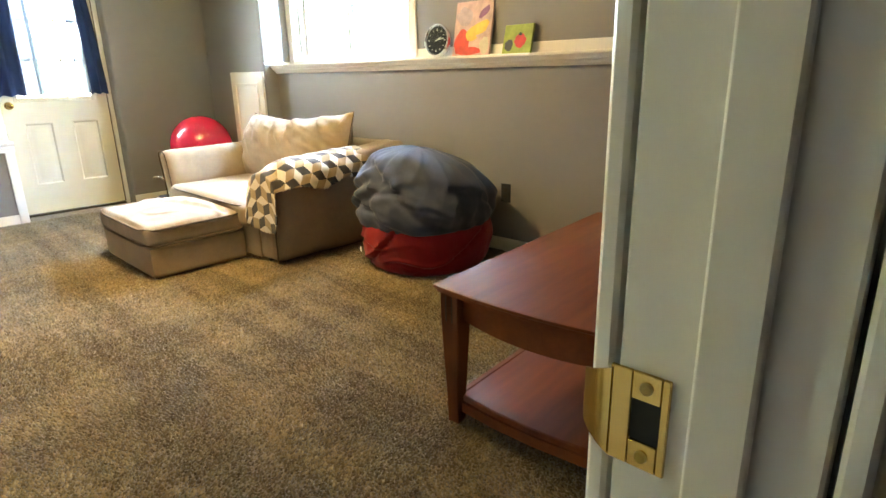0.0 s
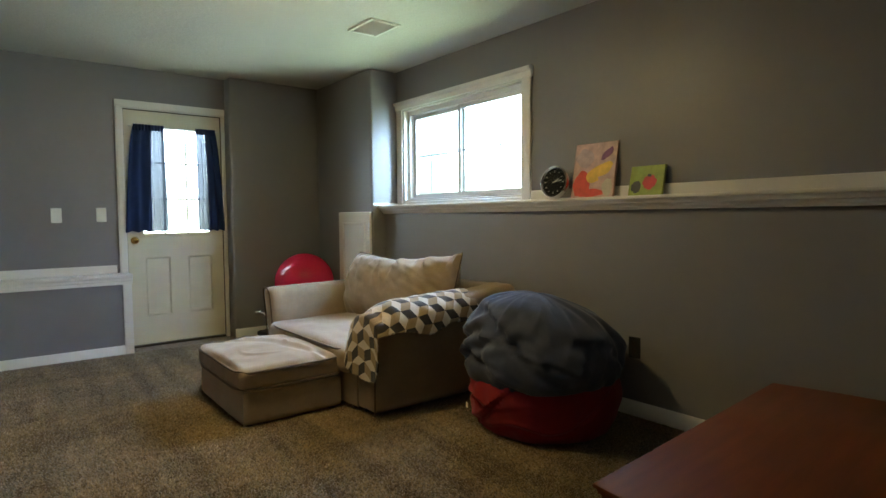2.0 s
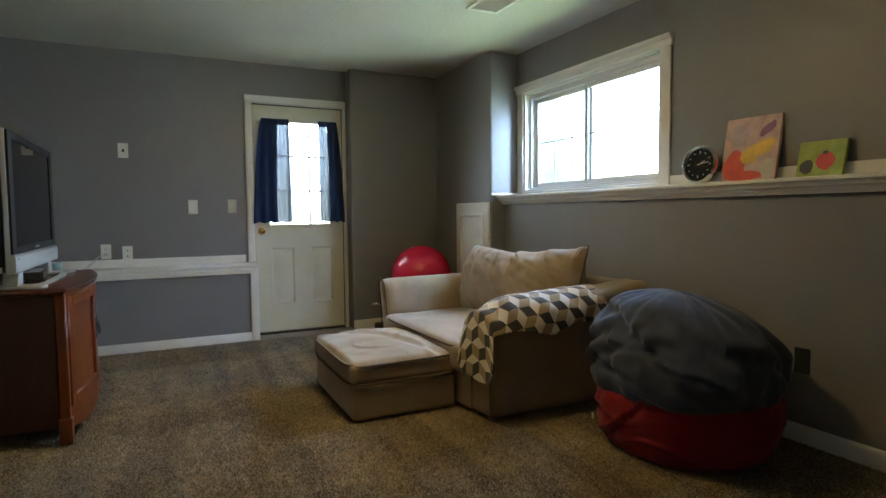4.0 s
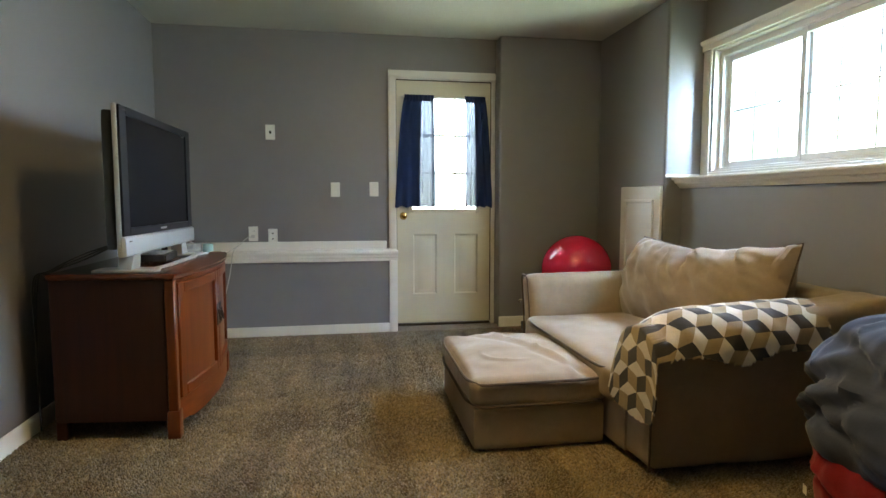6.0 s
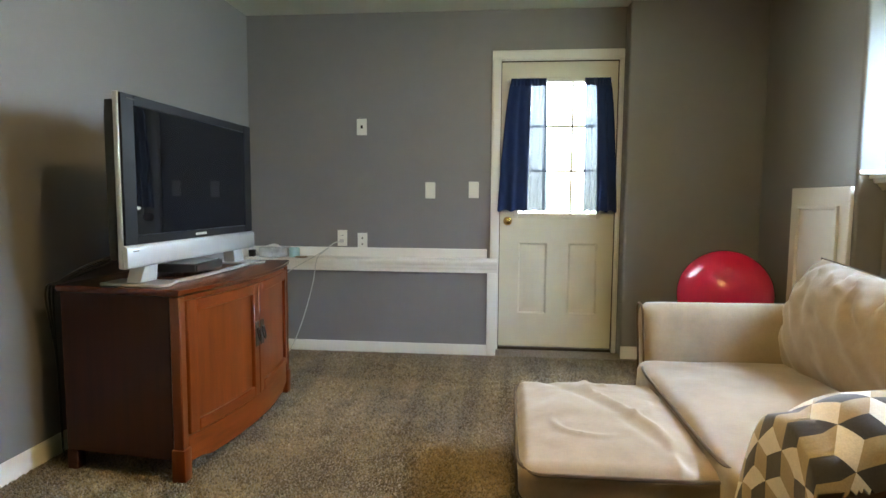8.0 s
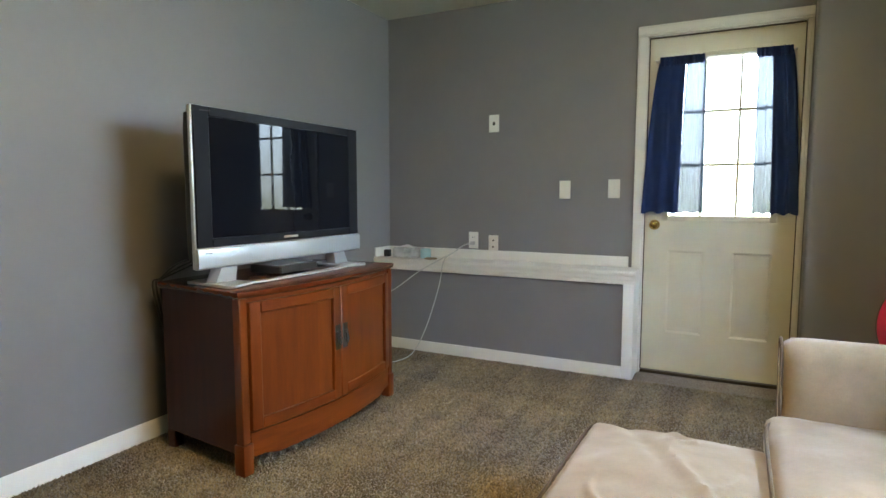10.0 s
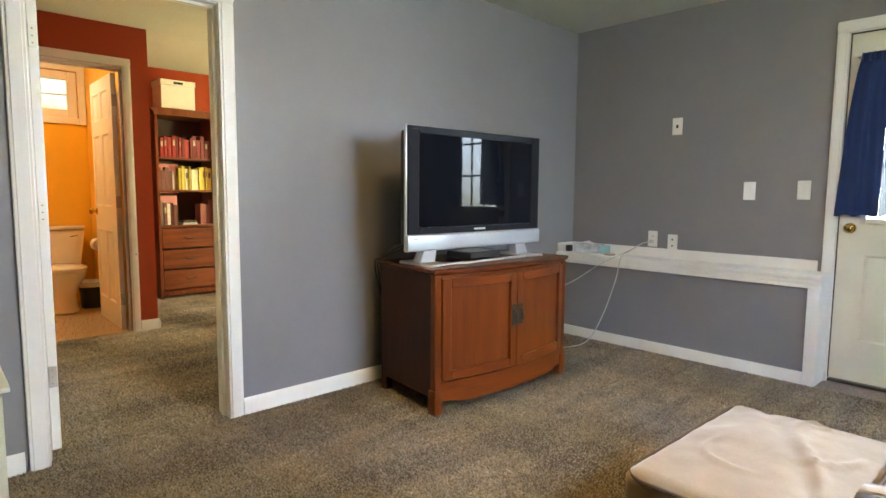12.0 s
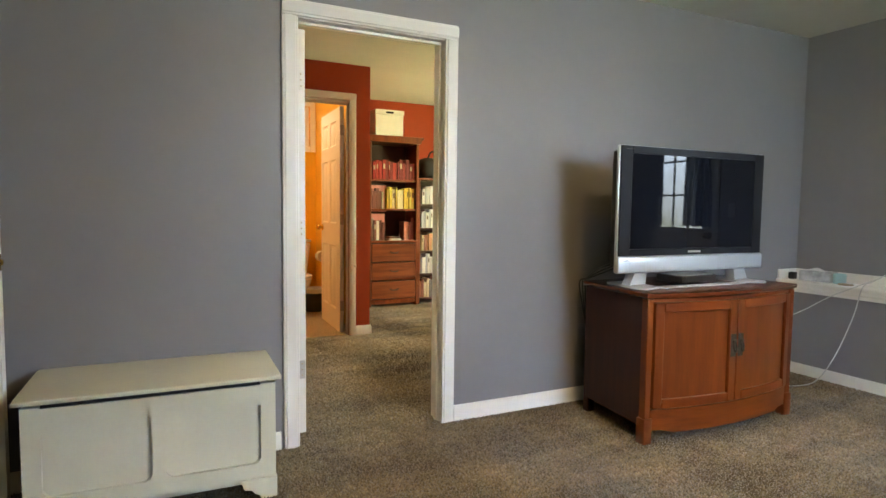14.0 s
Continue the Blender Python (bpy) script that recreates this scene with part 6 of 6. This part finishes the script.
for k in range(9):
    part("slat", moved(box(-0.126, 0.126, -0.008, 0.008, -0.0008, 0.0008, 0), Matrix.Translation((0, -0.078 + k * 0.0195, -0.008)) @ Matrix.Rotation(radians(-35), 4, "X")), PLATE, vent)
lamp = thing("ceiling_light", pose(-2.76, 1.52, H), "square frosted glass ceiling light, switched on", "ceiling light")
part("base", box(-0.10, 0.10, -0.10, 0.10, -0.035, -0.001, 0.004), PLATE, lamp)


def lamp_glass(u, v):
    a, b = 2 * u - 1, 2 * v - 1
    d = (max(abs(a), abs(b)) ** 2.2)
    return (0.17 * a, 0.17 * b, -0.200 + 0.060 * d)


part("shade", sheet(lamp_glass, 16, 16, 0.004), LAMPG, lamp, "glowing frosted glass")
part("finial", lathe([(0, -0.219), (0.010, -0.215), (0.012, -0.208), (0.008, -0.201), (0.008, -0.036)], 14), BRASS, lamp)

# ---- study: bookcases, books, box ----
bc = thing("bookcase", pose(-3.715, -4.14, 0), "reddish wooden bookcase with books above three drawers", "bookcase", "bookcases in the study")
for sx in (-1, 1):
    part("side", box(sx * 0.300, sx * 0.272, -0.17, 0.180, 0.001, 1.860, 0.003), OAK, bc)
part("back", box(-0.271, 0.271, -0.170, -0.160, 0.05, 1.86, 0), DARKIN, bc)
part("cornice", prism([(-0.345, 1.935), (-0.345, 1.915), (-0.320, 1.895), (-0.312, 1.861), (0.312, 1.861), (0.320, 1.895), (0.345, 1.915), (0.345, 1.935)], "y", -0.18, 0.215, 0.003), OAK, bc)
shelf_z = [0.760, 1.120, 1.450]
for zz in shelf_z:
    part("shelf", box(-0.2715, 0.2715, -0.159, 0.165, zz - 0.022, zz, 0.002), OAK, bc)
# dark panel added so the gaps between the drawers look shaded
part("drawer_gap_backing", box(-0.2715, 0.2715, 0.10, 0.14, 0.086, 0.736, 0), DARKIN, bc, "dark backing that paints shade in the drawer gaps")
part("plinth", box(-0.2715, 0.2715, 0.13, 0.165, 0.03, 0.085, 0.003), OAK, bc)
for k in range(3):
    z0 = 0.095 + k * 0.213
    dr = part("drawer", bow_front(-0.268, 0.268, 0.166, z0, z0 + 0.198, 0.02, 8, k=0.020, bev=0.003), OAKH, bc)
    part("pull", tube(curve_pts([(-0.05, 0.19, z0 + 0.115), (-0.03, 0.203, z0 + 0.100), (0.03, 0.203, z0 + 0.100), (0.05, 0.19, z0 + 0.115)], 5), 0.006, 6), PEWTER, dr, "dark metal drawer pull")
part("counter", bow_front(-0.300, 0.300, 0.180, 0.737, 0.7595, 0.04, 8, k=0.022), OAK, bc)
bc2 = thing("bookcase", pose(-4.40, -4.16, 0), "dark wooden bookcase filled with pale books", "bookcase", "bookcases in the study")
for sx in (-1, 1):
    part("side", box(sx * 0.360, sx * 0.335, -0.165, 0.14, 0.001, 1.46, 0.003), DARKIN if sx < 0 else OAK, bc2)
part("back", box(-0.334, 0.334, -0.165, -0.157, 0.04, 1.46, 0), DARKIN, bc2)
part("top", box(-0.370, 0.370, -0.168, 0.155, 1.4605, 1.484, 0.003), OAK, bc2)
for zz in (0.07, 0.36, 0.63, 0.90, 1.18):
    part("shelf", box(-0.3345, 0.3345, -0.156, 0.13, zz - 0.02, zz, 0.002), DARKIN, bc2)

BOOKC = {}


def book_mat(col):
    k = tuple(round(c, 2) for c in col)
    if k not in BOOKC:
        BOOKC[k] = surface("book_cover", col, rough=0.5, fine=60, coarse=8, var=0.12, bump=0.1)
    return BOOKC[k]


def book(x, y, z, w, d, h, col, lean=0.0, label="", group=""):
    """A book standing on a shelf, its spine towards the room: cover and page block."""
    b = thing("book", pose(x, y, z, 0, lean, 0), label, "book", group)
    part("cover", boxes([(0, 0.003, -d, 0, 0, h), (w - 0.003, w, -d, 0, 0, h), (0.0031, w - 0.0031, -0.004, 0, 0, h)], 0.0008), book_mat(col), b)
    part("pages", box(0.0032, w - 0.0032, -d + 0.004, -0.0042, 0.003, h - 0.004, 0), PAPER, b)
    if w > 0.022 and rng.random() < 0.35:
        part("title_bar", box(w * 0.25, w * 0.75, 0.0002, 0.0008, h * 0.55, h * 0.8, 0), book_mat((0.5, 0.42, 0.3)) if sum(col) < 0.9 else book_mat((0.1, 0.06, 0.05)), b)


rng = random.Random(4)


def shelf_of(x0, x1, y, z, hmax, cols, label, group, depth=0.16):
    x = x0
    while x < x1 - 0.02:
        w = rng.uniform(0.016, 0.042)
        if x + w > x1:
            break
        h = hmax * rng.uniform(0.78, 1.0)
        c = tone(rng.choice(cols), rng.uniform(0.75, 1.15))
        book(x, y - rng.uniform(0, 0.02), z + 0.0005, w, depth * rng.uniform(0.85, 1), h, c, 0.0, label, group)
        x += w + rng.uniform(0.0006, 0.003)


reds = [(0.36, 0.015, 0.012), (0.42, 0.03, 0.02), (0.22, 0.012, 0.010), (0.40, 0.05, 0.03)]
yellows = [(0.62, 0.48, 0.05), (0.70, 0.56, 0.10), (0.55, 0.42, 0.20), (0.60, 0.55, 0.35), (0.66, 0.50, 0.04)]
pales = [(0.60, 0.55, 0.48), (0.45, 0.40, 0.33), (0.20, 0.07, 0.05), (0.65, 0.62, 0.58)]
greys = [(0.50, 0.50, 0.55), (0.62, 0.60, 0.60), (0.30, 0.30, 0.36), (0.68, 0.66, 0.62)]
warm = [(0.50, 0.24, 0.12), (0.60, 0.50, 0.32), (0.30, 0.10, 0.06), (0.12, 0.10, 0.10)]
shelf_of(-3.98, -3.45, -4.00, 1.4505, 0.24, reds, "red hardback book on the shelf", "red books")
shelf_of(-3.98, -3.62, -4.00, 1.1205, 0.25, yellows, "yellow book on the shelf", "yellow books")
shelf_of(-3.60, -3.45, -4.00, 1.1205, 0.24, pales, "pale book on the shelf", "pale books")
shelf_of(-3.62, -3.45, -4.00, 0.7605, 0.26, pales, "pale book on the shelf", "pale books")
shelf_of(-3.98, -3.84, -4.00, 0.7605, 0.26, [(0.22, 0.05, 0.04), (0.30, 0.10, 0.07)], "dark red book on the shelf", "dark red books")
for zz, cols, nm in ((1.1805, greys, "grey"), (0.9005, greys, "grey"), (0.6305, warm, "brown"), (0.3605, greys, "grey"), (0.0705, warm, "brown")):
    shelf_of(-4.73, -4.08, -4.04, zz, 0.23, cols, nm + " book on the shelf", nm + " books")
for zz, x0 in ((1.02, -3.60), (1.345, -3.62)):
    ph = thing("framed_card", pose(x0 + 0.06, -4.05, zz - 0.259), "pink card leaning at the back of the shelf", "card")
    part("card", box(-0.10, 0.10, -0.03, -0.026, 0.0, 0.30, 0.001), surface("pink_card", (0.62, 0.25, 0.22), rough=0.6), ph)
for i, (x, w, c) in enumerate(((-3.73, 0.15, (0.5, 0.5, 0.5)), (-3.73, 0.13, (0.12, 0.06, 0.05)))):
    fb = thing("flat_book", pose(x, -4.03, 0.7605 + i * 0.021, 0, 0, 4 * i), "book lying flat on the shelf", "book", "flat books")
    part("cover", box(-w / 2, w / 2, -0.09, 0.06, 0, 0.020, 0.002), book_mat(c), fb)
cb = thing("file_box", pose(-3.66, -4.12, 1.9355), "white cardboard file box with a hand slot on the bookcase", "storage box")
part("body", box(-0.165, 0.165, -0.13, 0.14, 0.0, 0.235, 0.003), CARD, cb)
part("lid", box(-0.172, 0.172, -0.137, 0.147, 0.2355, 0.290, 0.003), CARD, cb)
# flat dark mark for the hand slot, its inner shade given by colour
part("slot", moved(boxes([(-0.045, 0.045, 0.1475, 0.149, 0.25, 0.272)], 0), Matrix.Identity(4)), DARKSLOT, cb)
bgk = thing("bag", pose(-4.28, -4.15, 1.4845), "black soft bag on top of the lower bookcase", "bag")
part("body", soft_box(-0.20, 0.20, -0.12, 0.12, 0.0, 0.25, 0.09, n=12, amp=0.015, freq=6), LINEN, bgk)
part("strap", tube(curve_pts([(-0.10, 0.06, 0.22), (-0.06, 0.08, 0.31), (0.06, 0.08, 0.31), (0.10, 0.06, 0.22)], 6), 0.010, 8), LINEN, bgk)
dsh = thing("door_stop", pose(-2.848, -2.654, 0.62), "small white stopper on the bathroom door trim", "door stop")
part("knob", moved(lathe([(0, 0.03), (0.010, 0.027), (0.012, 0.015), (0.008, 0.0)], 12), Matrix.Rotation(radians(-90), 4, "X")), PLATE, dsh)

# study window, out of view
sw = tagged(new("window_2"), "white framed study window", "window", "", "structure")
part("window_frame", boxes([(-5.62, -5.52, -3.3, -3.25, 0.9, 2.1), (-5.62, -5.52, -1.75, -1.7, 0.9, 2.1), (-5.62, -5.52, -3.2495, -1.7505, 2.05, 2.1), (-5.62, -5.52, -3.2495, -1.7505, 0.9, 0.95), (-5.60, -5.56, -2.52, -2.48, 0.9505, 2.0495)], 0.003), TRIM, sw)

# ---- bathroom ----
bw = tagged(new("window_3"), "small white framed window high in the bathroom", "window", "", "structure")
part("window_frame", boxes([(-2.90, -2.84, -4.32, -4.300, 1.74, 2.30), (-2.30, -2.24, -4.32, -4.300, 1.74, 2.30), (-2.8395, -2.3005, -4.32, -4.300, 2.24, 2.30), (-2.8395, -2.3005, -4.32, -4.300, 1.74, 1.80)], 0.003), TRIM, bw)
part("sash", boxes([(-2.84, -2.76, -4.42, -4.36, 1.80, 2.24), (-2.38, -2.30, -4.42, -4.36, 1.80, 2.24), (-2.7595, -2.3805, -4.42, -4.36, 2.16, 2.24), (-2.7595, -2.3805, -4.42, -4.36, 1.80, 1.88)], 0.003), TRIM, bw)
part("muntin", box(-2.76, -2.38, -4.40, -4.385, 2.013, 2.027, 0), TRIM, bw)
bpn = part("pane", box(-2.76, -2.38, -4.395, -4.391, 1.88, 2.16, 0), GLASS, bw)
bpn.visible_shadow = False
wc = thing("toilet", pose(-2.56, -4.30, 0.006), "white porcelain toilet with a closed lid", "toilet")
part("tank", soft_box(-0.225, 0.225, 0.015, 0.205, 0.385, 0.735, 0.03, n=10, shape=lambda p: Vector((p.x * (0.86 + 0.2 * (p.z - 0.385) / 0.35), p.y, p.z))), PORCELAIN, wc)
part("tank_lid", soft_box(-0.240, 0.240, 0.008, 0.218, 0.736, 0.772, 0.014, n=8), PORCELAIN, wc)


def oval(prof, cy, stretch):
    bm = lathe(prof, 36)
    for v in bm.verts:
        v.co.y = v.co.y * stretch + cy + (0.02 * v.co.z)
    return bm


part("bowl", oval([(0, 0.0), (0.115, 0.0), (0.120, 0.015), (0.100, 0.06), (0.095, 0.16), (0.120, 0.24), (0.170, 0.32), (0.185, 0.375), (0.175, 0.392), (0, 0.392)], 0.43, 1.28), PORCELAIN, wc)
part("seat_lid", oval([(0, 0.428), (0.15, 0.426), (0.185, 0.416), (0.190, 0.404), (0.186, 0.393), (0, 0.393)], 0.43, 1.28), PORCELAIN, wc)
part("flush_lever", tube([(-0.17, 0.206, 0.68), (-0.17, 0.222, 0.68), (-0.11, 0.226, 0.672)], 0.006, 8), CHROME, wc)
bn = thing("waste_bin", pose(-2.80, -3.98, 0.006), "dark waste bin with a pale bag rim", "waste bin")
part("bin", lathe([(0, 0.0), (0.085, 0.0), (0.105, 0.24), (0.099, 0.24), (0.08, 0.01), (0, 0.01)], 24), BLACKM, bn)
part("bag_rim", lathe([(0.106, 0.20), (0.110, 0.245), (0.100, 0.255), (0.097, 0.23)], 24), PAPER, bn, "folded pale bag rim")
tr = thing("toilet_roll", pose(-2.88, -3.72, 0.62), "white toilet roll on the bathroom wall", "toilet roll")
part("roll", moved(lathe([(0.02, -0.05), (0.055, -0.05), (0.055, 0.05), (0.02, 0.05)], 24), Matrix.Translation((0.06, 0, 0)) @ Matrix.Rotation(radians(90), 4, "X")), PAPER, tr)
part("holder", tube([(-0.024, 0.0, 0.0), (0.06, 0.0, 0.0), (0.06, -0.06, 0.0)], 0.008, 8), CHROME, tr)
jar = thing("soap_bottle", pose(-2.47, -4.19, 0.7795), "small dark bottle on the toilet tank", "bottle")
part("bottle", lathe([(0, 0), (0.028, 0), (0.030, 0.05), (0.012, 0.065), (0.012, 0.085), (0, 0.085)], 18), BLACKM, jar)
bl = thing("bath_light", pose(-2.0, -3.5, 2.36), "round glass bathroom ceiling light, switched on", "ceiling light")
part("shade", lathe([(0, -0.10), (0.08, -0.095), (0.13, -0.06), (0.15, -0.01), (0.15, -0.002)], 24), BATHG, bl, "glowing frosted glass")
